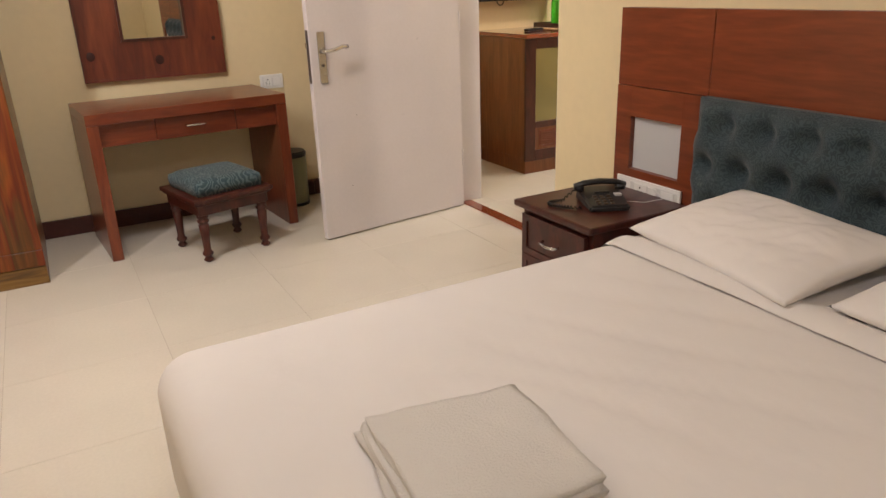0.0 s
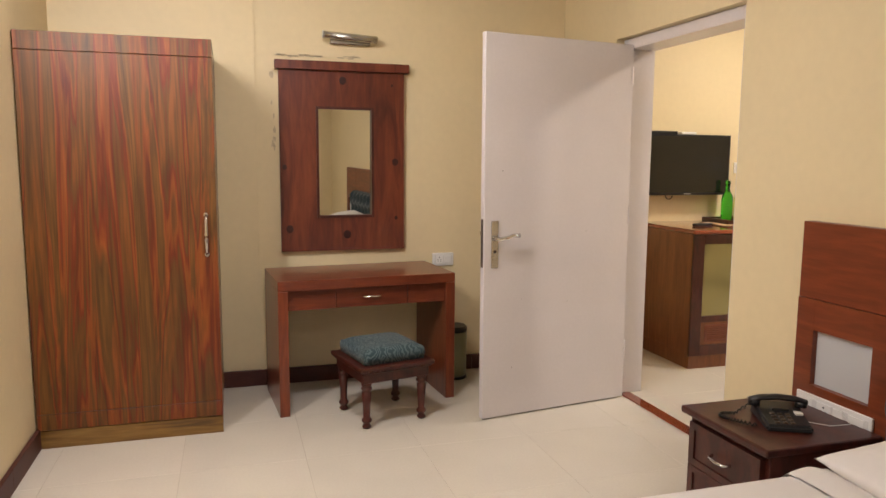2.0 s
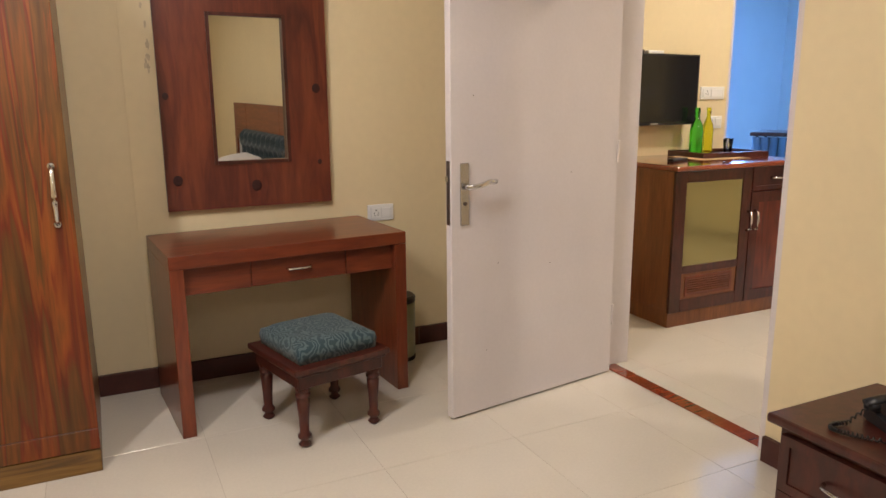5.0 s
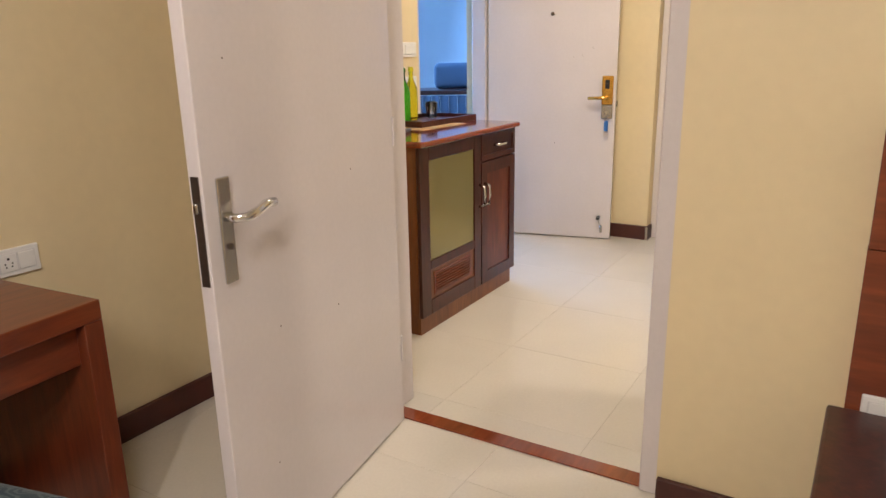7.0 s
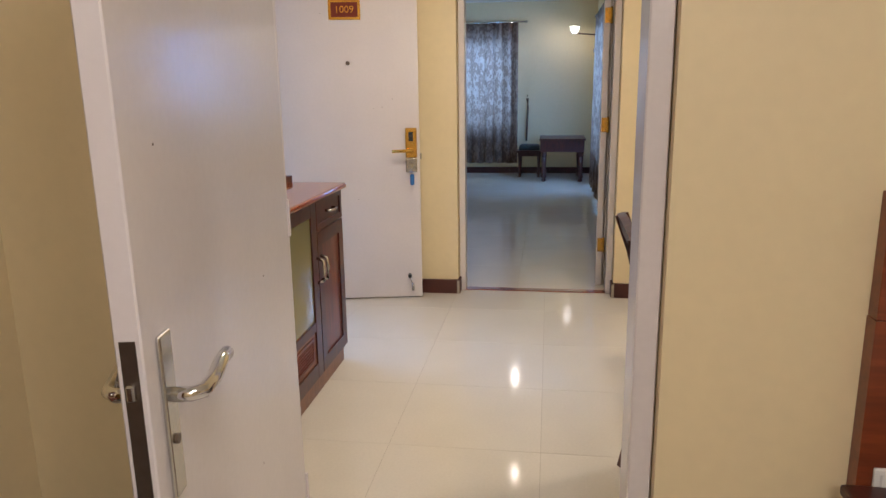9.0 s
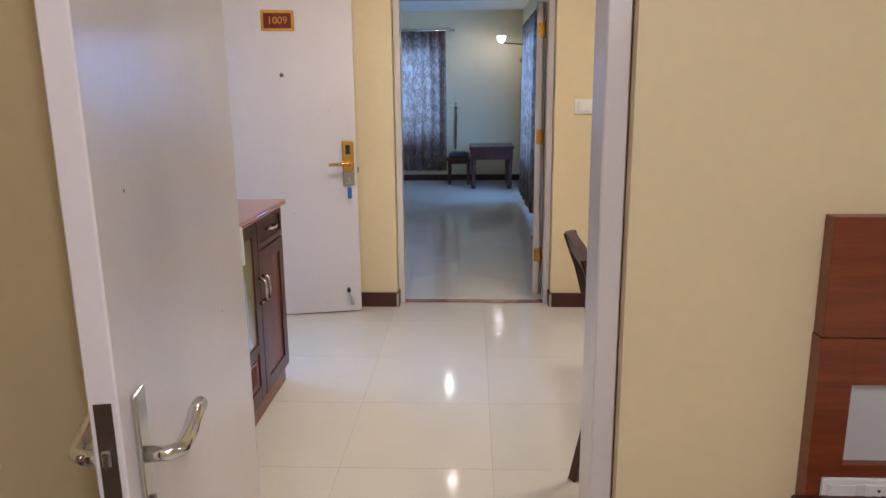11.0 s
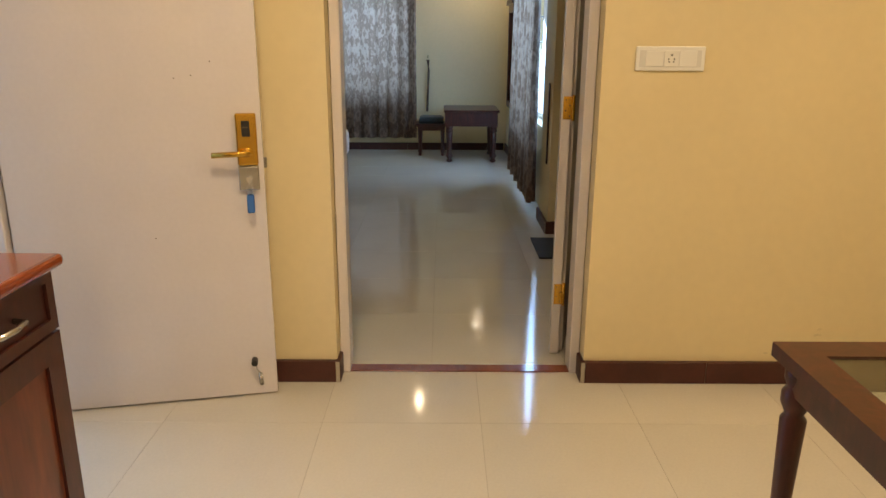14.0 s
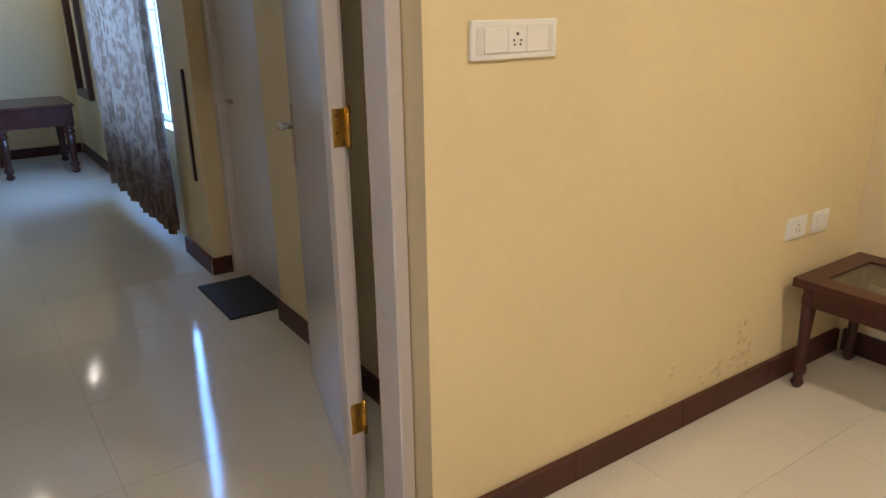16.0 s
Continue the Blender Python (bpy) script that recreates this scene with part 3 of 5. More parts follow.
def main_door():
    hx, hy = 5.770, 5.605
    L, T = 0.92, 0.04
    ang = math.degrees(math.atan2(4.710 - hy, 5.962 - hx))
    d = thing("door_2", pose(hx, hy, 0, 0, 0, ang), "white entrance door with gold electronic lock, standing wide open", "door")
    d["kind"] = "structure"
    # local x from hinge to lock edge; local -y faces west
    part("leaf", B(0, -T * 0, 0.008, L, T, 2.08, bevel=0.0025), DOORP, d)
    lk = part("lock_body", B(L - 0.095, -0.024, 0.975, L - 0.018, 0, 1.172, bevel=0.007, seg=3), BRASS, d, "gold electronic card lock")
    part("lock_base", B(L - 0.095, -0.018, 0.878, L - 0.018, 0, 0.973, bevel=0.005, seg=2), CHROME, d, "steel lower lock plate")
    part("card_window", B(L - 0.073, -0.0265, 1.085, L - 0.043, -0.0235, 1.145, bevel=0.002), BLACK, lk)
    part("card_slot", B(L - 0.070, -0.0275, 1.118, L - 0.046, -0.0262, 1.122), DARKST, lk)
    part("handle_rose", lathe(bmesh.new(), [(0.019, 0), (0.019, 0.008), (0.014, 0.012)], 0, 0, 0, 18), BRASS, lk, smooth=True).matrix_local = pose(L - 0.055, -0.023, 1.025, 90)
    part("lever_handle", tube(bmesh.new(), [(L - 0.055, -0.02, 1.025), (L - 0.055, -0.055, 1.025), (L - 0.07, -0.06, 1.025), (L - 0.185, -0.06, 1.022)], 0.011, 10), BRASS, lk, "gold lever handle", smooth=True)
    part("key_barrel", lathe(bmesh.new(), [(0.012, 0), (0.012, 0.012)], 0, 0, 0, 14), CHROME2, d).matrix_local = pose(L - 0.055, -0.017, 0.925, 90)
    key = part("key", join((L - 0.058, -0.05, 0.905, L - 0.052, -0.02, 0.935)), CHROME2, d)
    part("key_ring", tube(bmesh.new(), [(L - 0.055 + 0.010 * math.cos(a), -0.045, 0.888 + 0.018 * math.sin(a)) for a in np.linspace(0, 6.2, 14)], 0.0015, 6), CHROME2, key)
    part("key_tag", B(L - 0.069, -0.047, 0.795, L - 0.041, -0.042, 0.868, bevel=0.006, seg=2), BLUEP, key, "blue plastic key tag")
    part("peephole", lathe(bmesh.new(), [(0.013, 0), (0.013, 0.005), (0.008, 0.007)], 0, 0, 0, 14), DARKST, d).matrix_local = pose(L - 0.455, 0, 1.592, 90)
    npl = part("number_plate", B(L - 0.565, -0.004, 1.860, L - 0.362, 0, 1.985, bevel=0.002), BRASS, d, "gold and maroon room number plate")
    part("plate_field", B(L - 0.548, -0.0055, 1.877, L - 0.379, -0.0035, 1.968), TEXTB, npl)
    text_mesh("1009", 0.062, pose(L - 0.4635, -0.0065, 1.922, 90, 0, 0), BRASS, npl)
    part("door_stop", tube(bmesh.new(), [(L - 0.085, 0, 0.163), (L - 0.085, -0.04, 0.163)], 0.013, 12), BLACK, d)
    part("stop_chain", tube(bmesh.new(), [(L - 0.083, -0.02, 0.15), (L - 0.078, -0.016, 0.125), (L - 0.066, -0.012, 0.105)], 0.003, 8), CHROME, d)
    part("stop_weight", tube(bmesh.new(), [(L - 0.066, -0.012, 0.105), (L - 0.062, -0.012, 0.055)], 0.009, 10), CHROME, d, smooth=True)
    part("edge_latch", B(L - 0.001, 0.01, 0.96, L + 0.012, 0.03, 1.0, bevel=0.003), CHROME, d)
    for px, pz in ((L - 0.30, 1.3), (L - 0.17, 1.36), (L - 0.24, 1.31), (0.3, 1.9), (0.5, 0.7)):
        part("paint_chip", lathe(bmesh.new(), [(0.0026, 0), (0.002, 0.0006)], 0, 0, 0, 7), DARKST, d).matrix_local = pose(px, -0.0004, pz, 90)
    return d


main_door()


def second_door():
    d = thing("door_3", pose(6.375, 3.482, 0, 0, 0, -15.5), "grey-white door with steel lever, swung open into the second bedroom", "door")
    d["kind"] = "structure"
    L, T = 0.88, 0.038
    square = pose(0, 0, 0, 0, 0, 15.5)
    part("leaf", B(0.034, -T, 0.008, L, 0, 2.07, bevel=0.0025), DOORP, d)
    part("edge_strip", B(-0.005, -0.025, 0.008, 0.033, 0.017, 2.07, bevel=0.002), DOORP, d).matrix_local = square
    pl = part("handle_plate", B(L - 0.085, 0, 0.9, L - 0.045, 0.007, 1.13, bevel=0.002), CHROME, d)
    part("lever_handle", lever(bmesh.new(), L - 0.065, 0.006, 1.05, -1, 1), CHROME2, pl, smooth=True)
    for z in (0.258, 1.113, 1.84):
        h = part("hinge", B(-0.0085, -0.030, z, -0.0052, 0.010, z + 0.098, bevel=0.001), BRASS, d, "shiny brass butt hinge")
        h.matrix_local = square
        part("knuckle", tube(bmesh.new(), [(-0.010, -0.033, z - 0.006), (-0.010, -0.033, z + 0.104)], 0.007, 10), BRASS, h, smooth=True)
        for k in range(4):
            part("screw", lathe(bmesh.new(), [(0.0035, 0), (0.0025, 0.001)], 0, 0, 0, 7), DARKST, h).matrix_local = pose(-0.0085, -0.018 + 0.017 * (k % 2), z + 0.014 + 0.023 * k, 0, -90)
    return d


second_door()

bath = thing("door_4", pose((BA + BB) / 2, FS - 0.09, 0), "pale blue-white bathroom door, closed", "door")
bath["kind"] = "structure"
part("leaf", B(-0.335, -0.02, 0.006, 0.335, 0.015, 2.02, bevel=0.003), DOORP, bath)
part("handle", tube(bmesh.new(), [(0.22, 0.015, 1.0), (0.22, 0.05, 1.0), (0.12, 0.055, 1.0)], 0.009), CHROME, bath)


# ---- switch plates ----
def switch_plate(name, m, w, h, layout, label):
    """A modular plate facing local -y. layout: (kind, x0, x1) in fractions of the width."""
    d = thing(name, m, label, "switch plate")
    part("plate", B(-w / 2, -0.011, -h / 2, w / 2, 0, h / 2, bevel=0.004, seg=2), PLASTIC, d)
    part("inner_frame", B(-w / 2 + 0.014, -0.0125, -h / 2 + 0.014, w / 2 - 0.014, -0.0105, h / 2 - 0.014, bevel=0.001), PLASTICG, d)
    for kind, a, b in layout:
        x0, x1 = -w / 2 + w * a, -w / 2 + w * b
        if kind == "switch":
            part("switch", B(x0 + 0.001, -0.016, -h / 2 + 0.017, x1 - 0.001, -0.012, h / 2 - 0.017, bevel=0.0015), PLASTIC, d)
        elif kind == "blank":
            part("blank", B(x0 + 0.001, -0.014, -h / 2 + 0.016, x1 - 0.001, -0.012, h / 2 - 0.016, bevel=0.001), PLASTIC, d)
        else:
            s = part("socket", B(x0 + 0.001, -0.0145, -h / 2 + 0.016, x1 - 0.001, -0.012, h / 2 - 0.016, bevel=0.001), PLASTIC, d)
            c = (x0 + x1) / 2
            for dx, dz, r in ((0, 0.013, 0.0042), (-0.011, -0.002, 0.003), (0.011, -0.002, 0.003), (-0.009, -0.012, 0.003), (0.009, -0.012, 0.003)):
                part("pin_hole", lathe(bmesh.new(), [(r, 0), (r, 0.0006)], 0, 0, 0, 8), BLACK, s).matrix_local = pose(c + dx, -0.0144, dz, 90)
    return d


switch_plate("switch_plate", pose(EW - 0.0005, 3.134, 1.3755, 0, 0, -90), 0.268, 0.092, [("switch", 0.13, 0.40), ("socket", 0.40, 0.62), ("blank", 0.62, 0.88)], "white modular switch and socket plate on the yellow wall")
switch_plate("wall_socket", pose(EW - 0.0005, 1.732, 0.640, 0, 0, -90), 0.13, 0.086, [("socket", 0.15, 0.85)], "white socket plate above the side table")
switch_plate("wall_socket", pose(EW - 0.0005, 1.565, 0.637, 0, 0, -90), 0.11, 0.086, [("switch", 0.15, 0.85)], "white switch plate above the side table")
switch_plate("wall_socket", pose(2.122, YN - 0.0005, 0.762, 0, 0, 0), 0.145, 0.086, [("socket", 0.14, 0.5), ("switch", 0.52, 0.88)], "white socket plate beside the dressing table")
switch_plate("switch_plate", pose(4.685, SN - 0.0005, 1.37, 0, 0, 0), 0.22, 0.086, [("socket", 0.1, 0.4), ("switch", 0.42, 0.9)], "white socket plate beside the television")
switch_plate("wall_socket", pose(4.72, SN - 0.0005, 1.17, 0, 0, 0), 0.14, 0.086, [("socket", 0.14, 0.5), ("switch", 0.52, 0.88)], "white socket plate behind the bottles")


# ---- bedroom things ----
def wardrobe():
    d = thing("wardrobe", pose(0.28, 4.97, 0), "tall wardrobe with streaky red-brown striped laminate door", "wardrobe")
    x0, x1, y0, y1 = -0.432, 0.43, -0.385, 0.355
    part("body", join((x0, y0 + 0.02, 0.092, x0 + 0.02, y1, 1.975), (x1 - 0.02, y0 + 0.02, 0.092, x1, y1, 1.975), (x0 + 0.02, y1 - 0.02, 0.092, x1 - 0.02, y1, 1.975), (x0, y0 + 0.02, 1.975, x1, y1, 1.99)), PLINTH, d)
    part("plinth", B(x0, y0 + 0.004, 0, x1, y1, 0.09, bevel=0.002), PLINTH, d, "olive-brown laminate plinth")
    part("top_rail", B(x0, y0, 1.906, x1, y0 + 0.019, 1.99, bevel=0.0015), STRIPE, d)
    dr = part("door", B(x0, y0, 0.174, x1, y0 + 0.019, 1.9035, bevel=0.0015), STRIPE, d, "striped laminate door")
    part("bottom_rail", B(x0, y0, 0.093, x1, y0 + 0.019, 0.1715, bevel=0.0015), STRIPE, d)
    hd = bmesh.new()
    tube(hd, [(x1 - 0.052, y0 - 0.004 - 0.030 * math.sin(math.pi * k / 10) ** 0.6, 0.937 + 0.0198 * k) for k in range(11)], 0.0085, 8)
    part("handle", hd, CHROME2, dr, "chrome bow handle", smooth=True)
    for k in (0, 10):
        part("handle_foot", tube(bmesh.new(), [(x1 - 0.052, y0 - 0.0005, 0.937 + 0.0198 * k), (x1 - 0.052, y0 - 0.008, 0.937 + 0.0198 * k)], 0.012, 10), CHROME2, dr, smooth=True)
    return d


wardrobe()


def dressing_table():
    d = thing("dressing_table", pose(1.50, 5.03, 0, 0, 0, 4.5), "reddish-brown veneered dressing table with one small drawer", "table")
    w, y0, y1, h, t = 0.515, -0.275, 0.262, 0.757, 0.055
    part("tabletop", B(-w, y0, h - t, w, y1, h, bevel=0.002), RED, d)
    part("side_panel", B(-w, y0, 0, -w + t, y1, h - t - 0.001, bevel=0.002), REDZ, d)
    part("side_panel", B(w - t, y0, 0, w, y1, h - t - 0.001, bevel=0.002), REDZ, d)
    za, zb = h - t - 0.115, h - t - 0.002
    part("apron", B(-w + t + 0.001, y0 + 0.035, za, -0.19, y0 + 0.053, zb, bevel=0.001), RED, d)
    part("apron", B(0.235, y0 + 0.035, za, w - t - 0.001, y0 + 0.053, zb, bevel=0.001), RED, d)
    dr = part("drawer", B(-0.187, y0 + 0.038, za, 0.232, y0 + 0.30, zb - 0.004, bevel=0.002), RED, d, "small drawer front")
    part("handle", tube(bmesh.new(), [(-0.035, y0 + 0.04, za + 0.058), (-0.03, y0 + 0.022, za + 0.058), (0.02, y0 + 0.016, za + 0.058), (0.065, y0 + 0.022, za + 0.058), (0.07, y0 + 0.04, za + 0.058)], 0.006, 8), CHROME2, dr, "chrome bar handle", smooth=True)
    return d


dressing_table()


def turned_leg(h, r):
    return [(r * 0.55, 0), (r * 0.95, 0.012 * h / 0.3), (r * 1.0, 0.05 * h), (r * 0.62, 0.10 * h), (r * 0.62, 0.12 * h), (r * 1.05, 0.16 * h), (r * 1.05, 0.20 * h), (r * 0.70, 0.25 * h), (r * 0.80, 0.5 * h), (r * 1.02, 0.80 * h), (r * 0.72, 0.82 * h), (r * 1.15, 0.86 * h), (r * 1.15, 0.90 * h), (r * 0.8, 0.92 * h), (r * 1.1, 0.95 * h), (r * 1.1, h)]


def cushion_mesh(x0, y0, z0, x1, y1, z1, puff=0.012, n=14):
    bm = bmesh.new()
    for top in (True, False):
        def f(u, v):
            e = (min(u, 1 - u) * 8, min(v, 1 - v) * 8)
            k = min(1, e[0]) * min(1, e[1])
            z = z1 - puff * (1 - k) ** 2 * 1.5 + puff * 0.6 * math.sin(math.pi * u) * math.sin(math.pi * v) if top else z0
            return (x0 + (x1 - x0) * u, y0 + (y1 - y0) * v, z)
        grid(bm, n, n, f)
    bm.verts.ensure_lookup_table()
    per = (n + 1) * (n + 1)
    ring = [(i, 0) for i in range(n)] + [(n, j) for j in range(n)] + [(i, n) for i in range(n, 0, -1)] + [(0, j) for j in range(n, 0, -1)]
    mid, flat = [], list(bm.verts)
    cx, cy = (x0 + x1) / 2, (y0 + y1) / 2
    for i, j in ring:
        a = flat[i * (n + 1) + j].co
        mid.append(bm.verts.new((cx + (a.x - cx) * 1.03, cy + (a.y - cy) * 1.03, (z0 + z1) / 2)))
    bm.verts.ensure_lookup_table()
    m = len(ring)
    for k in range(m):
        i, j = ring[k]
        i2, j2 = ring[(k + 1) % m]
        t1, t2 = bm.verts[i * (n + 1) + j], bm.verts[i2 * (n + 1) + j2]
        b1, b2 = bm.verts[per + i * (n + 1) + j], bm.verts[per + i2 * (n + 1) + j2]
        bm.faces.new((t1, t2, mid[(k + 1) % m], mid[k]))
        bm.faces.new((mid[k], mid[(k + 1) % m], b2, b1))
    return bm


def stool(m, name="stool", label="dark wooden stool with turned legs and teal cushion", w=0.21, h=0.44, mat=DARK, cloth=TEAL):
    d = thing(name, m, label, "stool")
    part("seat", B(-w, -w, h - 0.125, w, w, h - 0.10, bevel=0.006, seg=2), mat, d)
    part("apron", B(-w + 0.025, -w + 0.025, h - 0.19, w - 0.025, w - 0.025, h - 0.126, bevel=0.003), mat, d)
    part("moulding", B(-w + 0.012, -w + 0.012, h - 0.138, w - 0.012, w - 0.012, h - 0.1255, bevel=0.004), mat, d)
    c = part("cushion", cushion_mesh(-w + 0.045, -w + 0.045, h - 0.099, w - 0.045, w - 0.045, h - 0.015), cloth, d, "teal swirl-patterned cushion", smooth=True)
    for sx in (-1, 1):
        for sy in (-1, 1):
            part("leg", lathe(bmesh.new(), turned_leg(h - 0.191, 0.026), sx * (w - 0.055), sy * (w - 0.055), 0, 16), mat, d, smooth=True)
    return d


stool(pose(1.56, 4.637, 0, 0, 0, 13), w=0.218)


def wall_mirror():
    d = thing("wall_mirror", pose(1.462, YN, 0.845), "mirror in a wide dark red knotted pine board", "mirror")
    w, h = 0.387, 1.105
    gx0, gx1, gz0, gz1 = -0.167, 0.192, 0.207, 0.890
    y = -0.036
    part("board", join((-w, y, 0, gx0, -0.001, h), (gx1, y, 0, w, -0.001, h), (gx0, y, 0, gx1, -0.001, gz0), (gx0, y, gz1, gx1, -0.001, h)), BOARD, d)
    part("cornice", B(-w - 0.022, y - 0.028, h + 0.001, w + 0.028, -0.001, h + 0.055, bevel=0.003), BOARD, d, "projecting dark red top rail")
    fr = part("inner_frame", join((gx0, y - 0.008, gz0, gx0 + 0.015, -0.012, gz1), (gx1 - 0.015, y - 0.008, gz0, gx1, -0.012, gz1), (gx0 + 0.0155, y - 0.008, gz0, gx1 - 0.0155, -0.012, gz0 + 0.015), (gx0 + 0.0155, y - 0.008, gz1 - 0.015, gx1 - 0.0155, -0.012, gz1)), DARK, d)
    g = part("glass", B(-0.165, -0.003, gz0 + 0.012, 0.165, 0, gz1 - 0.012), MIRROR, fr, "clear mirror glass")
    g.matrix_local = pose(0.0125, -0.018, 0, 0.6, 0, 2.8)
    for kx, kz, r in ((-0.335, 0.14, 0.022), (0.02, 0.10, 0.024), (0.33, 0.555, 0.02), (0.335, 0.20, 0.011), (0.0, 1.05, 0.022), (0.31, 1.03, 0.008), (-0.36, 0.52, 0.014)):
        bm = bmesh.new()
        lathe(bm, [(r, 0), (r * 0.7, 0.0009), (r * 0.3, 0.0011)], 0, 0, 0, 12)
        for v in bm.verts:
            v.co.y *= 1.15
        part("knot", bm, KNOT, d, "dark wood knot").matrix_local = pose(kx, y - 0.0002, kz, 90)
    return d


wall_mirror()

pl = thing("picture_light", pose(1.508, YN, 2.132), "unlit brushed steel mirror light", "wall lamp")
part("shade", tube(bmesh.new(), [(-0.165, -0.06, 0.03), (0.165, -0.06, 0.012)], 0.022, 14), CHROME, pl, smooth=True)
part("back_bar", B(-0.12, -0.035, -0.02, 0.13, -0.001, 0.012, bevel=0.004), CHROME, pl)
part("end_cap", tube(bmesh.new(), [(-0.169, -0.06, 0.0302), (-0.1655, -0.06, 0.03)], 0.024, 14), PLASTICG, pl)


def bin_can():
    d = thing("waste_bin", pose(2.15, 5.2, 0), "pale olive cylindrical waste bin with dark rim", "waste bin")
    part("body", lathe(bmesh.new(), [(0.085, 0.018), (0.09, 0.03), (0.092, 0.30), (0.09, 0.31)], 0, 0, 0, 24), WATERB, d, smooth=True)
    part("base_ring", lathe(bmesh.new(), [(0.092, 0), (0.092, 0.017)], 0, 0, 0, 24), BLACK, d)
    part("rim", lathe(bmesh.new(), [(0.094, 0.311), (0.095, 0.335), (0.085, 0.345)], 0, 0, 0, 24), BLACK, d)
    return d


bin_can()


# headboard against the middle wall, local x = depth from the wall towards the room (negative x)
def headboard():
    d = thing("headboard", pose(XE, 1.46, 0), "wide red-brown veneered headboard panel with frosted insets", "headboard")
    ya, yb, top, mid = -1.66, 1.635, 1.19, 0.892
    f, b = -0.05, -0.0005
    n = 4
    xs = [ya, -1.17, 0.0, 1.17, yb]
    for i in range(n):
        part("upper_panel", B(f, xs[i] + 0.0015, mid + 0.002, b, xs[i + 1] - 0.0015, top, bevel=0.002), REDY, d)
    for sgn in (1, -1):
        o0, o1 = (1.17, yb) if sgn > 0 else (ya, -1.17)
        i0, i1, z0, z1 = o0 + (0.112 if sgn > 0 else 0.085), o1 - (0.085 if sgn > 0 else 0.112), 0.558, 0.773
        for q in ((o0 + 0.0015, 0.02, i0, mid), (i1, 0.02, o1, mid), (i0 + 0.0005, 0.02, i1 - 0.0005, z0), (i0 + 0.0005, z1, i1 - 0.0005, mid)):
            part("lower_panel", B(f, q[0], q[1], b, q[2], q[3]), REDY, d)
        part("inset", B(-0.028, i0 + 0.001, z0 + 0.001, -0.015, i1 - 0.001, z1 - 0.001), FROST, d, "frosted grey-white acrylic inset")
    part("lower_panel", B(f, -1.168, 0.02, b, 1.168, mid - 0.001, bevel=0.001), REDY, d)
    return d


headboard()


def tufted(y0, y1, z0, z1, depth, rows=3, cols=11):
    """Button-tufted face towards -x."""
    bm = bmesh.new()
    ny, nz = cols * 8, rows * 10

    def f(u, v):
        yy, zz = u * cols, v * rows
        r = int(zz)
        off = 0.5 * (r % 2)
        d1 = 9
        for rr in (r - 1, r, r + 1):
            o = 0.5 * (rr % 2)
            for cc in (math.floor(yy - o), math.floor(yy - o) + 1):
                d1 = min(d1, math.hypot((yy - (cc + o)), (zz - (rr + 0.5)) * 0.9))
        edge = min(1, min(u, 1 - u) * cols * 2.2) * min(1, min(v, 1 - v) * rows * 3.0)
        dimple = 1 - math.exp(-(d1 / 0.27) ** 2)
        return (-depth * (0.35 + 0.65 * edge ** 0.5) * (0.42 + 0.58 * dimple), y0 + (y1 - y0) * u, z0 + (z1 - z0) * v)
    grid(bm, ny, nz, f)
    box(bm, -depth * 0.34, y0, z0, 0, y1, z1)
    return bm


hp = thing("headboard_cushion", pose(XE - 0.0505, 1.46, 0), "dark teal button-tufted upholstered bed back", "headboard")
part("pad", tufted(-1.17, 1.17, 0.45, 0.897, 0.11, 3, 15), TEAL2, hp, smooth=True)
for r in range(3):
    for c in range(15):
        yv = -1.17 + 2.34 * (c + 0.5 * (r % 2)) / 15
        if abs(yv) < 1.12:
            part("button", lathe(bmesh.new(), [(0.011, 0), (0.008, 0.006)], 0, 0, 0, 10), TEAL2, hp).matrix_local = pose(-0.047, yv, 0.45 + 0.465 * (r + 0.5) / 3, 0, -90)


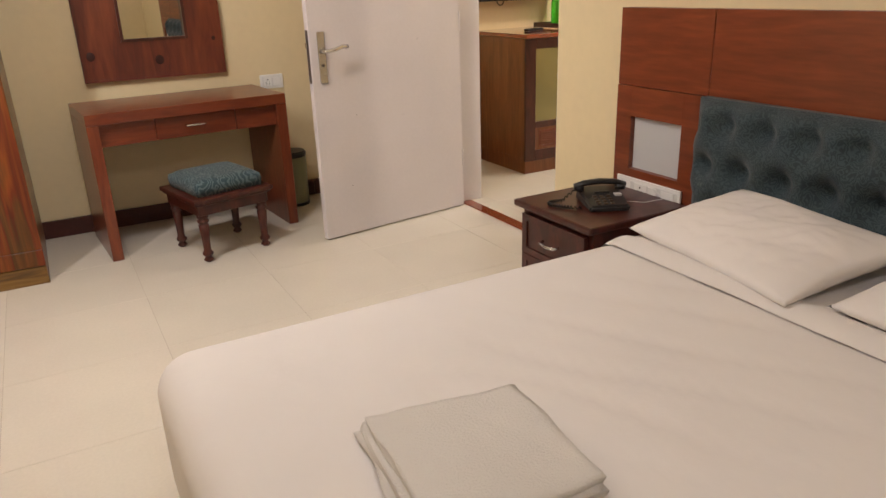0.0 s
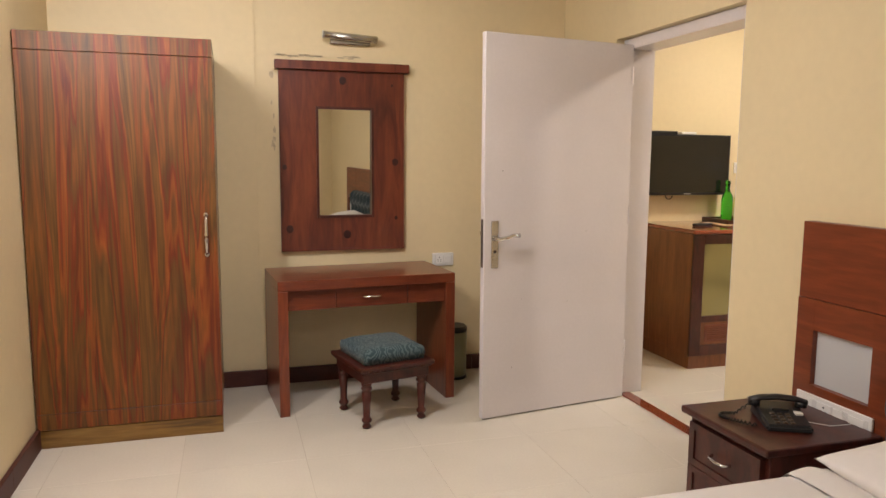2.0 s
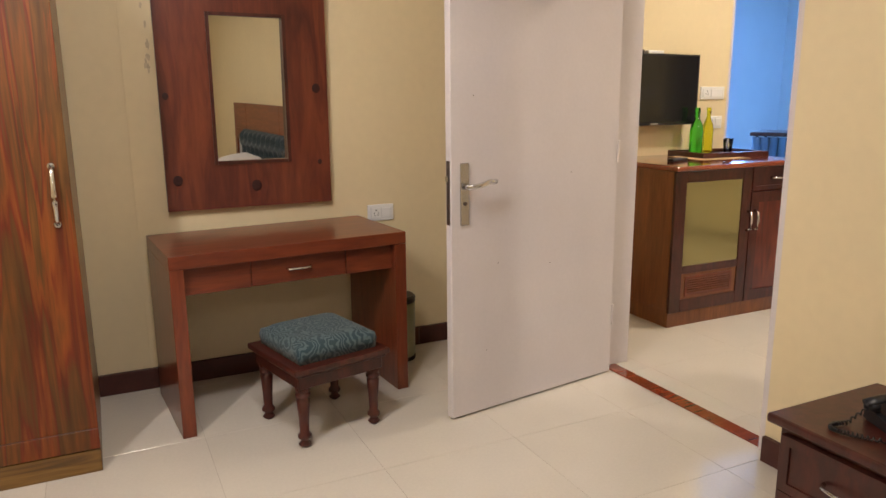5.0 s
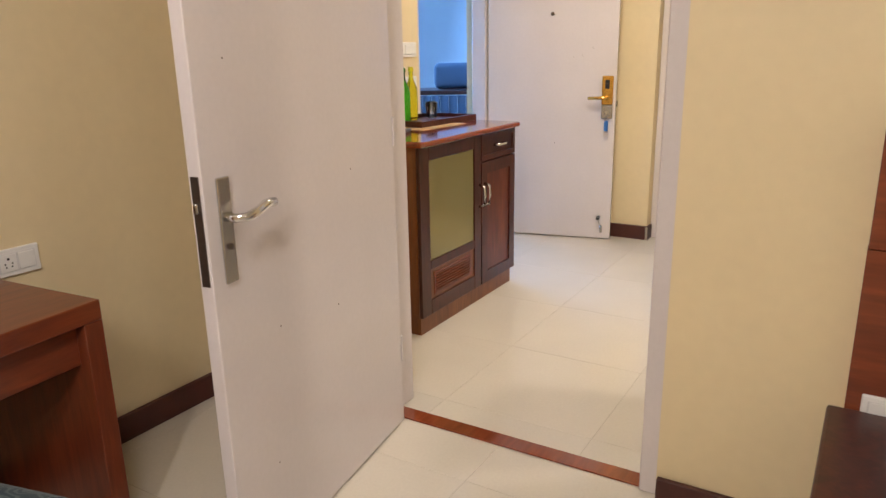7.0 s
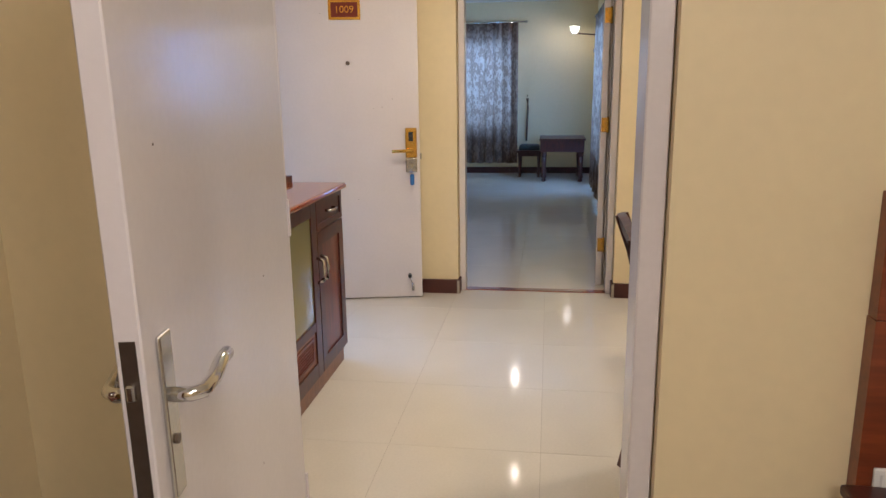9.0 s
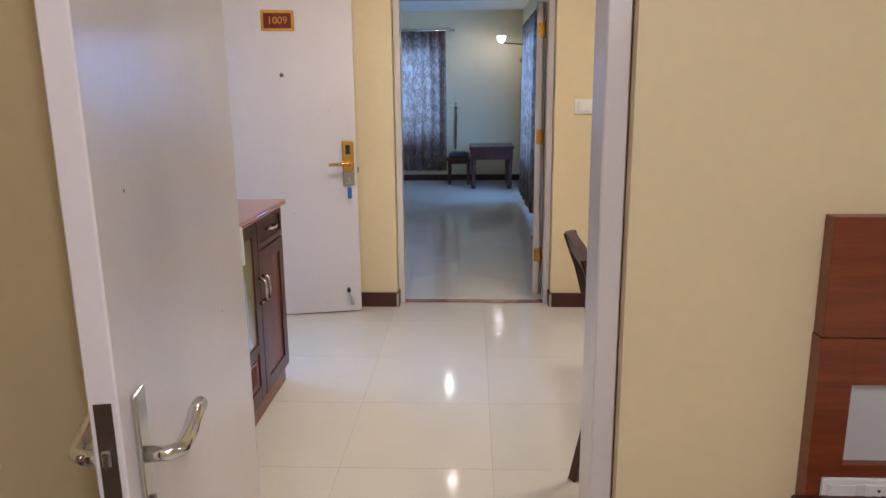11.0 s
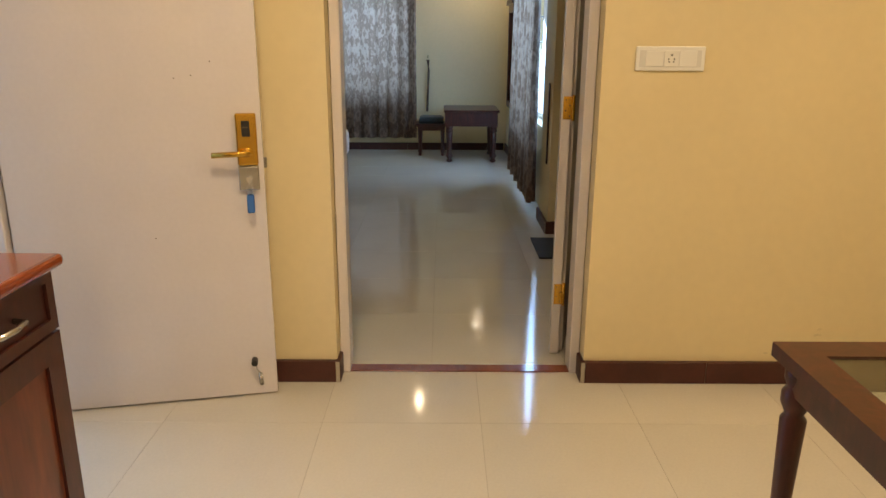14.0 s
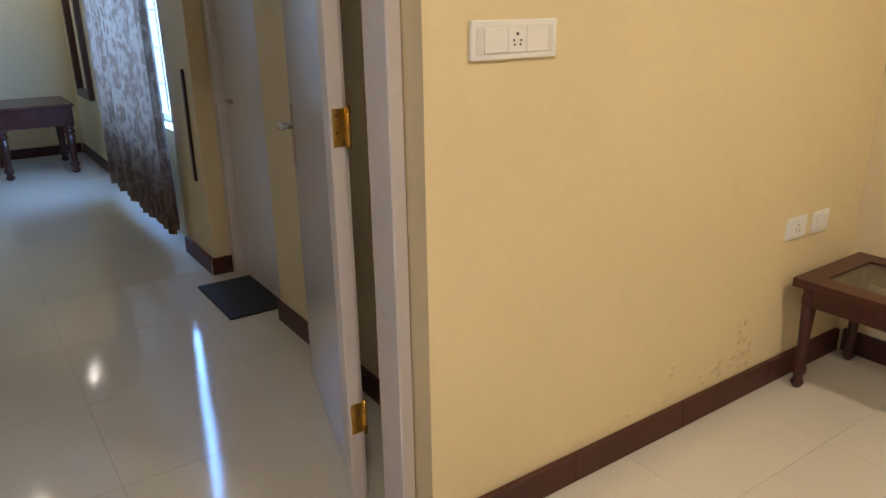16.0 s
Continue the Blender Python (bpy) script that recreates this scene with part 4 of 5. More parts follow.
def bed():
    d = thing("bed", pose(1.93, 1.54, 0), "double bed with plain white sheets tucked over the mattress", "bed")
    x0, x1, y0, y1 = -0.985, 0.90, -0.94, 0.905
    part("base", B(x0 + 0.06, y0 + 0.05, 0.06, x1, y1 - 0.05, 0.24, bevel=0.01), DARK, d)
    for sx in (x0 + 0.12, x1 - 0.1):
        for sy in (y0 + 0.12, y1 - 0.12):
            part("leg", lathe(bmesh.new(), [(0.03, 0), (0.035, 0.059)], sx, sy, 0, 12), DARK, d)
    bm = bmesh.new()
    box(bm, x0, y0, 0.245, x1, y1, 0.545)
    bmesh.ops.subdivide_edges(bm, edges=bm.edges[:], cuts=70, use_grid_fill=True)
    for v in bm.verts:
        c = v.co
        # rounded corners and top edge, slight sag and wrinkles in the sheet
        dx, dy, dz = min(c.x - x0, x1 - c.x), min(c.y - y0, y1 - c.y), 0.545 - c.z
        n1 = noise.noise(Vector((c.x * 2.2, c.y * 2.2, c.z * 3)))
        n2 = noise.noise(Vector((c.x * 7, c.y * 3, c.z * 7 + 4)))
        if dz < 0.001:
            ridge = abs(noise.noise(Vector((c.x * 5 + c.y * 3, c.y * 1.5 - c.x * 0.6, 9))))
            c.z += 0.006 * n1 + 0.003 * n2 - 0.007 * max(0, 0.22 - ridge) / 0.22 * min(1, max(0, min(dx, dy) - 0.1) / 0.12) + 0.004 * abs(noise.noise(Vector((c.x * 4 + c.y * 2, c.y * 1.2 - c.x, 3))))
        # the sheet rounds over the edges and corners
        r = 0.09
        q = Vector((max(0, x0 + r - c.x) - max(0, c.x - x1 + r), max(0, y0 + r - c.y) - max(0, c.y - y1 + r), -max(0, c.z - 0.545 + r)))
        if q.length > r:
            c += q * (1 - r / q.length)
    part("mattress", bm, SHEET, d, "mattress under a white fitted sheet", smooth=True)
    # turned-down band of the top sheet below the pillows
    bm = bmesh.new()
    grid(bm, 8, 40, lambda u, v: (0.325 + 0.14 * u + 0.006 * math.sin(9 * v), y0 + 0.004 + (y1 - y0 - 0.008) * v, 0.549 - 0.05 * max(0, 1 - min(v, 1 - v) * 25) ** 2 + 0.014 * math.sin(math.pi * min(1, u * 1.1 + 0.02)) + 0.003 * noise.noise(Vector((u * 2, v * 9, 1)))))
    part("sheet_fold", bm, SHEET, d, "turned-down white top sheet", smooth=True)
    return d


bed()


def pillow(m, label):
    bm = bmesh.new()
    for s in (1, -1):
        def f(u, v):
            k = (math.sin(math.pi * u) * math.sin(math.pi * v)) ** 0.42 if 0 < u < 1 and 0 < v < 1 else 0
            x, y = (u - 0.5) * 0.44, (v - 0.5) * 0.64
            pin = 1 - 0.07 * (1 - abs(2 * u - 1)) if abs(2 * v - 1) > 0.8 else 1
            wr = 0.018 * noise.noise(Vector((x * 8 + m.translation.y, y * 6, s))) + 0.011 * abs(noise.noise(Vector((x * 17 + y * 6, y * 10 + m.translation.y, s)))) + 0.004 * noise.noise(Vector((x * 40, y * 30, s)))
            return (x * (1 - 0.05 * math.sin(math.pi * v)), y * (1 - 0.05 * math.sin(math.pi * u)), s * (0.058 * k + wr * k) + 0.065)
        grid(bm, 44, 56, f)
    bmesh.ops.remove_doubles(bm, verts=bm.verts[:], dist=0.0008)
    ob = as_object("pillow", bm, SHEET, True)
    ob.matrix_world = m
    return tagged(ob, label, "pillow", "pillows on the bed")


pillow(pose(2.55, 2.07, 0.535, 0, -9, -9), "plump white pillow leaning on the tufted bed back")
pillow(pose(2.56, 1.40, 0.535, 0, -9, -5), "plump white pillow beside its twin on the bed")
pillow(pose(2.63, 0.80, 0.525, 0, -12, 2), "plump white pillow beside its twin on the bed")


def towel():
    d = thing("folded_towel", pose(1.365, 1.69, 0.551, 0, 0, -8), "folded greyish white towel lying on the bed", "towel")
    for k in range(3):
        bm = bmesh.new()
        box(bm, -0.165 + 0.010 * k, -0.155, 0.014 * k, 0.15 - 0.004 * k, 0.16 - 0.007 * k, 0.0132 + 0.014 * k)
        bmesh.ops.subdivide_edges(bm, edges=bm.edges[:], cuts=24, use_grid_fill=True)
        for v in bm.verts:
            x, y, z = v.co
            edge = min(x + 0.165, 0.15 - x, y + 0.155, 0.16 - y)
            up = z > 0.0066 + 0.014 * k
            soft = max(0, 1 - edge / 0.02)
            v.co.z += (0.007 * noise.noise(Vector((x * 8, y * 8, k))) + 0.006 * abs(noise.noise(Vector((x * 14 + y * 9, y * 4, k + 2)))) - 0.004 * soft) * (1 if up else 0.6) * (k > 0 or up)
            v.co.x += 0.012 * noise.noise(Vector((y * 7, z * 40, k)))
            v.co.y += 0.012 * noise.noise(Vector((x * 7, z * 40, k + 5)))
        part("fold", bm, TOWEL, d, smooth=True)
    return d


towel()


def nightstand():
    d = thing("nightstand", pose(2.68, 2.898, 0), "dark mahogany nightstand with panelled drawer and chrome handle", "nightstand")
    x0, x1, w, h = -0.25, 0.235, 0.236, 0.48
    part("top", B(x0, -w, h - 0.028, x1, w, h, bevel=0.008, seg=2), DARK, d)
    part("body", B(x0 + 0.035, -w + 0.025, 0.03, x1, w - 0.025, h - 0.029, bevel=0.003), DARK, d)
    part("plinth", B(x0 + 0.045, -w + 0.03, 0, x1, w - 0.03, 0.029), DARK, d)
    dr = part("drawer", join((x0 + 0.018, -w + 0.045, 0.265, x0 + 0.034, w - 0.045, 0.43)), DARK, d)
    fx = x0 + 0.012
    part("drawer_moulding", join((fx, -w + 0.045, 0.265, fx + 0.006, -w + 0.075, 0.43), (fx, w - 0.075, 0.265, fx + 0.006, w - 0.045, 0.43), (fx, -w + 0.075, 0.265, fx + 0.006, w - 0.075, 0.292), (fx, -w + 0.075, 0.403, fx + 0.006, w - 0.075, 0.43)), DARK, dr)
    part("handle", tube(bmesh.new(), [(fx, -0.05, 0.35), (fx - 0.022, -0.04, 0.347), (fx - 0.026, 0, 0.345), (fx - 0.022, 0.04, 0.347), (fx, 0.05, 0.35)], 0.006, 8), CHROME2, dr, smooth=True)
    cd = part("cupboard_door", join((x0 + 0.018, -w + 0.045, 0.045, x0 + 0.034, w - 0.045, 0.262)), DARK, d)
    part("door_moulding", join((fx, -w + 0.045, 0.045, fx + 0.006, -w + 0.075, 0.262), (fx, w - 0.075, 0.045, fx + 0.006, w - 0.045, 0.262), (fx, -w + 0.075, 0.045, fx + 0.006, w - 0.075, 0.072), (fx, -w + 0.075, 0.235, fx + 0.006, w - 0.075, 0.262)), DARK, cd)
    return d


nightstand()


def telephone():
    d = thing("telephone", pose(2.665, 2.865, 0.4805, 0, 0, -115), "black corded desk telephone on the nightstand", "telephone")
    bm = bmesh.new()
    vs = [bm.verts.new(p) for p in ((-0.10, -0.085, 0), (0.10, -0.08, 0), (0.10, 0.08, 0), (-0.10, 0.085, 0), (-0.10, -0.08, 0.05), (0.095, -0.075, 0.022), (0.095, 0.075, 0.022), (-0.10, 0.08, 0.05))]
    for q in ((3, 2, 1, 0), (4, 5, 6, 7), (0, 1, 5, 4), (1, 2, 6, 5), (2, 3, 7, 6), (3, 0, 4, 7)):
        bm.faces.new([vs[i] for i in q])
    bmesh.ops.bevel(bm, geom=bm.edges[:], offset=0.008, segments=3, affect="EDGES")
    part("base", bm, BLACK, d)
    hs = bmesh.new()
    tube(hs, [(-0.060, -0.10, 0.060), (-0.061, -0.06, 0.072), (-0.061, 0, 0.077), (-0.061, 0.06, 0.072), (-0.060, 0.10, 0.060)], 0.018, 12, 0.62)
    tube(hs, [(-0.060, -0.082, 0.044), (-0.060, -0.082, 0.064)], 0.021, 14)
    tube(hs, [(-0.060, 0.082, 0.044), (-0.060, 0.082, 0.064)], 0.021, 14)
    part("handset", hs, BLACK, d, "black handset on its cradle", smooth=True)
    for i in range(3):
        for j in range(4):
            x = 0.0 + 0.022 * j
            z = 0.05 - 0.028 * (x + 0.10) / 0.195
            part("key", B(x, -0.045 + 0.026 * i, z - 0.003, x + 0.013, -0.029 + 0.026 * i, z + 0.0035, bevel=0.0015), DARKST, d)
    part("label_strip", B(-0.014, 0.042, 0.034, 0.012, 0.068, 0.0415), PLASTICG, d, "pale paper label strip")
    part("hook_switch", B(-0.03, -0.03, 0.036, -0.02, 0.03, 0.046, bevel=0.002), BLACK, d)
    cord = []
    for k in range(150):
        u = k / 149
        cord.append((-0.055 + 0.115 * u ** 2 + 0.005 * math.cos(k * 1.25), -0.10 - 0.11 * math.sin(math.pi * u) ** 0.8, 0.0085 + 0.035 * max(0, 1 - 9 * u) + 0.0055 * math.sin(k * 1.25)))
    part("coiled_cord", tube(bmesh.new(), cord, 0.0028, 6), BLACK, d, smooth=True)
    return d


telephone()
tw = thing("phone_wire", pose(2.75, 2.80, 0.48), "thin white telephone wire to the socket strip", "cable")
part("wire", tube(bmesh.new(), [(-0.01, 0.02, 0.012), (0.05, -0.02, 0.006), (0.12, -0.04, 0.012), (0.155, 0.05, 0.03)], 0.0015, 6), PLASTICG, tw)
switch_plate("socket_strip", pose(XE - 0.0505, 2.885, 0.4815, 0, 0, -90), 0.352, 0.088, [("blank", 0.05, 0.24), ("socket", 0.30, 0.50), ("switch", 0.52, 0.66), ("switch", 0.72, 0.92)], "white socket and switch strip on the headboard")


# ---- sitting room things ----
def tv_cabinet():
    d = thing("tv_cabinet", pose(4.26, 5.26, 0), "brown minibar cabinet with glossy red top and glass door", "cabinet")
    x0, x1, y0, y1, h = -0.512, 0.512, -0.352, 0.33, 0.962
    part("top", B(x0 - 0.02, y0 - 0.028, h - 0.03, x1 + 0.015, y1, h, bevel=0.012, seg=3), CABTOP, d, "glossy red-brown top")
    part("plinth", B(x0 + 0.012, y0 + 0.02, 0, x1 - 0.015, y1, 0.09), CABSIDE, d)
    for q in ((x0, y0 + 0.02, x0 + 0.02, y1), (x1 - 0.02, y0 + 0.02, x1, y1), (-0.01, y0 + 0.02, 0.01, y1 - 0.021)):
        part("side_panel", B(q[0], q[1], 0.111, q[2], q[3], h - 0.031), CABSIDE, d)
    part("back_panel", B(x0 + 0.021, y1 - 0.02, 0.111, x1 - 0.021, y1, h - 0.031), CABSIDE, d)
    part("bottom_panel", B(x0, y0 + 0.02, 0.091, x1, y1, 0.1105), CABSIDE, d)
    f0, f1 = y0, y0 + 0.019
    # glass door
    ga, gb, za, zb = x0 + 0.001, 0.095, 0.093, h - 0.033
    dr = part("glass_door", B(ga, f0, za, ga + 0.085, f1, zb, bevel=0.002), DARK, d, "dark framed glass door")
    for q in ((gb - 0.075, za, gb, zb), (ga + 0.0855, zb - 0.065, gb - 0.0755, zb), (ga + 0.0855, za, gb - 0.0755, za + 0.075), (ga + 0.0855, 0.325, gb - 0.0755, 0.37)):
        part("door_rail", B(q[0], f0, q[1], q[2], f1, q[3], bevel=0.002), DARK, dr)
    part("pane", B(ga + 0.083, f0 + 0.007, 0.368, gb - 0.073, f0 + 0.012, zb - 0.063), CABGLASS, dr, "gold-tinted reflective glass")
    part("vent_panel", B(ga + 0.083, f0 + 0.008, za + 0.073, gb - 0.073, f0 + 0.014, 0.327), CABSIDE, dr)
    lf = part("vent_frame", join((ga + 0.12, f0 + 0.003, 0.185, ga + 0.135, f0 + 0.0085, 0.305), (gb - 0.125, f0 + 0.003, 0.185, gb - 0.11, f0 + 0.0085, 0.305), (ga + 0.135, f0 + 0.003, 0.185, gb - 0.125, f0 + 0.0085, 0.197), (ga + 0.135, f0 + 0.003, 0.293, gb - 0.125, f0 + 0.0085, 0.305)), RED, dr)
    for k in range(7):
        bm = B(ga + 0.136, -0.006, -0.004, gb - 0.126, 0.001, 0.004)
        part("vent_slat", bm, RED, lf).matrix_local = pose(0, f0 + 0.008, 0.205 + 0.014 * k, 25)
    part("handle", tube(bmesh.new(), [(gb - 0.02, f0, 0.545), (gb - 0.02, f0 - 0.03, 0.555), (gb - 0.02, f0 - 0.036, 0.605), (gb - 0.02, f0 - 0.03, 0.655), (gb - 0.02, f0, 0.665)], 0.0075, 8), CHROME, dr, "brushed steel bow handle", smooth=True)
    # drawer and panel door
    pa, pb = 0.102, x1 - 0.001

    def framed(name, z0, z1, rail, label):
        o = part(name, join((pa, f0, z0, pa + rail, f1, z1), (pb - rail, f0, z0, pb, f1, z1), (pa + rail, f0, z0, pb - rail, f1, z0 + rail), (pa + rail, f0, z1 - rail, pb - rail, f1, z1)), DARK, d, label)
        part("panel", B(pa + rail - 0.002, f0 + 0.008, z0 + rail - 0.002, pb - rail + 0.002, f0 + 0.014, z1 - rail + 0.002), BOARD if name == "panel_door" else DARK, o)
        return o
    w = framed("drawer", 0.785, h - 0.033, 0.028, "dark drawer front")
    part("handle", tube(bmesh.new(), [(0.26, f0 + 0.008, 0.858), (0.265, f0 - 0.02, 0.858), (0.31, f0 - 0.026, 0.858), (0.355, f0 - 0.02, 0.858), (0.36, f0 + 0.008, 0.858)], 0.007, 8), CHROME, w, smooth=True)
    p = framed("panel_door", za, 0.778, 0.065, "red-brown panelled door")
    part("handle", tube(bmesh.new(), [(pa + 0.03, f0, 0.545), (pa + 0.03, f0 - 0.03, 0.555), (pa + 0.03, f0 - 0.036, 0.605), (pa + 0.03, f0 - 0.03, 0.655), (pa + 0.03, f0, 0.665)], 0.0075, 8), CHROME, p, smooth=True)
    return d


tv_cabinet()


def television():
    d = thing("television", pose(4.085, 5.545, 1.39), "black flat-screen television on a wall bracket, switched off", "television")
    part("bezel", join((-0.365, -0.055, -0.225, 0.365, -0.02, 0.225)), BLACK, d)
    part("screen", B(-0.353, -0.058, -0.205, 0.353, -0.0545, 0.213), SCREEN, d, "dark glossy screen")
    part("badge", B(-0.03, -0.0575, -0.219, 0.03, -0.0545, -0.213), PLASTICG, d)
    part("bracket", B(-0.12, -0.019, -0.12, 0.12, 0.054, 0.12, bevel=0.005), DARKST, d)
    part("cable_loop", tube(bmesh.new(), [(-0.14 + 0.03 * math.cos(a), -0.03, -0.226 + 0.03 * math.sin(a)) for a in np.linspace(3.2, 6.2, 8)], 0.004, 6), BLACK, d)
    return d


television()
stb = thing("set_top_box", pose(3.90, 5.53, 1.6155), "small black set-top box on the television", "set-top box")
part("body", B(-0.13, -0.03, 0, 0.09, 0.05, 0.025, bevel=0.004), BLACK, stb)
adp = thing("cable_box", pose(4.08, 5.53, 1.6155), "small white cable box on the television", "cable box")
part("body", B(-0.05, -0.02, 0, 0.08, 0.04, 0.022, bevel=0.004), PLASTIC, adp)

ZC = 0.9625


def bottle(x, y, glass, label, h=0.30, r=0.042):
    d = thing("bottle", pose(x, y, ZC + 0.012), label, "bottle", "bottles on the tray")
    k = h / 0.30
    body = part("body", lathe(bmesh.new(), [(r * 0.9, 0), (r, 0.01), (r, 0.16 * k), (r * 0.9, 0.185 * k), (r * 0.45, 0.225 * k), (r * 0.36, 0.24 * k), (r * 0.36, 0.275 * k), (r * 0.45, 0.277 * k), (r * 0.45, 0.29 * k)], 0, 0, 0, 24), glass, d, smooth=True)
    part("cap", lathe(bmesh.new(), [(r * 0.4, 0.2905 * k), (r * 0.42, 0.30 * k), (r * 0.3, h)], 0, 0, 0, 16), glass, d, smooth=True)
    part("clip", tube(bmesh.new(), [(r * 0.46, 0, 0.25 * k), (r * 0.6, 0, 0.27 * k), (r * 0.5, 0, 0.295 * k)], 0.002, 6), CHROME, d)
    return d


bottle(4.40, 5.43, GREEN, "tall green glass swing-top bottle")
bottle(4.53, 5.46, YELLOW, "tall yellow glass swing-top bottle", 0.30, 0.036)
tr = thing("serving_tray", pose(4.53, 5.36, ZC, 0, 0, -4), "dark brown wooden serving tray with raised sides", "tray")
part("bottom", B(-0.25, -0.15, 0.002, 0.25, 0.15, 0.010), DARK, tr)
part("rim", join((-0.27, -0.17, 0.0, -0.25, 0.17, 0.032), (0.25, -0.17, 0.0, 0.27, 0.17, 0.032), (-0.25, -0.17, 0.0, 0.25, -0.15, 0.032), (-0.25, 0.15, 0.0, 0.25, 0.17, 0.032)), DARK, tr)
for gx, gy in ((4.66, 5.40), (4.72, 5.45)):
    gl = thing("drinking_glass", pose(gx, gy, ZC + 0.012), "small clear drinking glass on the tray", "glass", "glasses on the tray")
    part("bowl", lathe(bmesh.new(), [(0.024, 0), (0.032, 0.09), (0.030, 0.09), (0.022, 0.008)], 0, 0, 0, 18), CLEAR, gl, smooth=True)
rm = thing("remote_control", pose(4.0, 5.17, ZC, 0, 0, 15), "black television remote control on the cabinet", "remote control")
part("body", B(-0.085, -0.022, 0, 0.085, 0.022, 0.018, bevel=0.006, seg=2), BLACK, rm)
for k in range(6):
    part("key", B(-0.07 + 0.022 * k, -0.012, 0.0175, -0.058 + 0.022 * k, 0.012, 0.0195), PLASTICG if k == 5 else DARKST, rm)
tm = thing("table_mat", pose(4.36, 5.28, ZC, 0, 0, -5), "beige patterned table mat under the tray", "table mat")
part("cloth", B(-0.20, -0.16, 0.0005, 0.2, 0.15, 0.002), RUNNER, tm)


def glass_table(name, m, w, l, h, label, leg_r=0.03, group=""):
    d = thing(name, m, label, "table", group)
    part("top_frame", join((-w, -l, h - 0.035, -w + 0.085, l, h), (w - 0.085, -l, h - 0.035, w, l, h), (-w + 0.085, -l, h - 0.035, w - 0.085, -l + 0.085, h), (-w + 0.085, l - 0.085, h - 0.035, w - 0.085, l, h)), DARK, d)
    part("glass_top", B(-w + 0.083, -l + 0.083, h - 0.012, w - 0.083, l - 0.083, h - 0.004), TABLEG, d, "clear glass inset")
    part("apron", join((-w + 0.03, -l + 0.03, h - 0.11, -w + 0.055, l - 0.03, h - 0.036), (w - 0.055, -l + 0.03, h - 0.11, w - 0.03, l - 0.03, h - 0.036), (-w + 0.055, -l + 0.03, h - 0.11, w - 0.055, -l + 0.055, h - 0.036), (-w + 0.055, l - 0.055, h - 0.11, w - 0.055, l - 0.03, h - 0.036)), DARK, d)
    for sx in (-1, 1):
        for sy in (-1, 1):
            part("leg", lathe(bmesh.new(), turned_leg(h - 0.037, leg_r), sx * (w - 0.05), sy * (l - 0.05), 0, 16), DARK, d, smooth=True)
    return d


glass_table("dining_table", pose(4.445, 2.81, 0), 0.362, 0.41, 0.74, "dark mahogany dining table with inset glass top", 0.03)
glass_table("side_table", pose(5.73, 1.525, 0), 0.315, 0.245, 0.46, "low dark wooden side table with inset glass top", 0.026)


def dining_chair(m):
    """Faces local +x; the back stands at local x = 0."""
    d = thing("dining_chair", m, "dark red wooden dining chair with black-teal upholstered back", "chair")
    w = 0.21
    for s in (-1, 1):
        part("rear_post", tube(bmesh.new(), [(-0.045, s * w, 0), (0.0, s * w, 0.22), (0.02, s * w, 0.44), (0.01, s * w, 0.65), (-0.045, s * w, 0.86), (-0.09, s * w, 0.985)], 0.024, 4), DARK, d)
        part("front_leg", lathe(bmesh.new(), [(0.015, 0), (0.022, 0.41)], 0.40, s * (w - 0.01), 0, 12), DARK, d, smooth=True)
    bm = bmesh.new()
    for k in range(6):
        ya, yb = -w - 0.018 + (2 * w + 0.036) * k / 6, -w - 0.018 + (2 * w + 0.036) * (k + 1) / 6
        box(bm, -0.014, ya, -0.035, 0.014, yb, 0.035)
    bmesh.ops.remove_doubles(bm, verts=bm.verts[:], dist=0.0005)
    for v in bm.verts:
        v.co.z += 0.012 * (1 - (v.co.y / w) ** 2) * (v.co.z > 0)
    part("top_rail", bm, DARK, d, "red-brown polished top rail").matrix_local = pose(-0.082, 0, 0.955, 0, -18)
    bm = bmesh.new()
    grid(bm, 6, 10, lambda u, v: (0.028 + (-0.105) * v ** 1.4, (u - 0.5) * 2 * (w - 0.022), 0.54 + 0.41 * v))
    bmesh.ops.solidify(bm, geom=bm.faces[:], thickness=0.035)
    part("back_pad", bm, TEAL2, d, "dark patterned back upholstery", smooth=True)
    part("lower_rail", B(0.0, -w + 0.02, 0.47, 0.03, w - 0.02, 0.52, bevel=0.004), DARK, d)
    part("seat_frame", B(0.0, -w, 0.40, 0.42, w, 0.44, bevel=0.005), DARK, d)
    part("seat", cushion_mesh(0.03, -w + 0.015, 0.441, 0.41, w - 0.015, 0.485), TEAL, d, smooth=True)
    return d


dining_chair(pose(3.58, 3.50, 0, 0, 0, -90))

# ---- second bedroom things ----


def curtain(name, m, width, height, folds, amp, label):
    """Hangs in local x, thickness in local y."""
    d = thing(name, m, label, "curtain")
    bm = bmesh.new()
    n = folds * 10

    def f(u, v):
        a = amp * (0.55 + 0.45 * (1 - v))
        y = a * math.sin(2 * math.pi * folds * u + 1.3 * math.sin(5 * u)) + 0.3 * a * math.sin(2 * math.pi * folds * 2.3 * u)
        return (width * (u - 0.5), y, height * v + 0.008 * math.sin(2 * math.pi * folds * u) * (1 - v))
    grid(bm, n, 14, f)
    part("cloth", bm, CURTAIN, d, smooth=True)
    return d


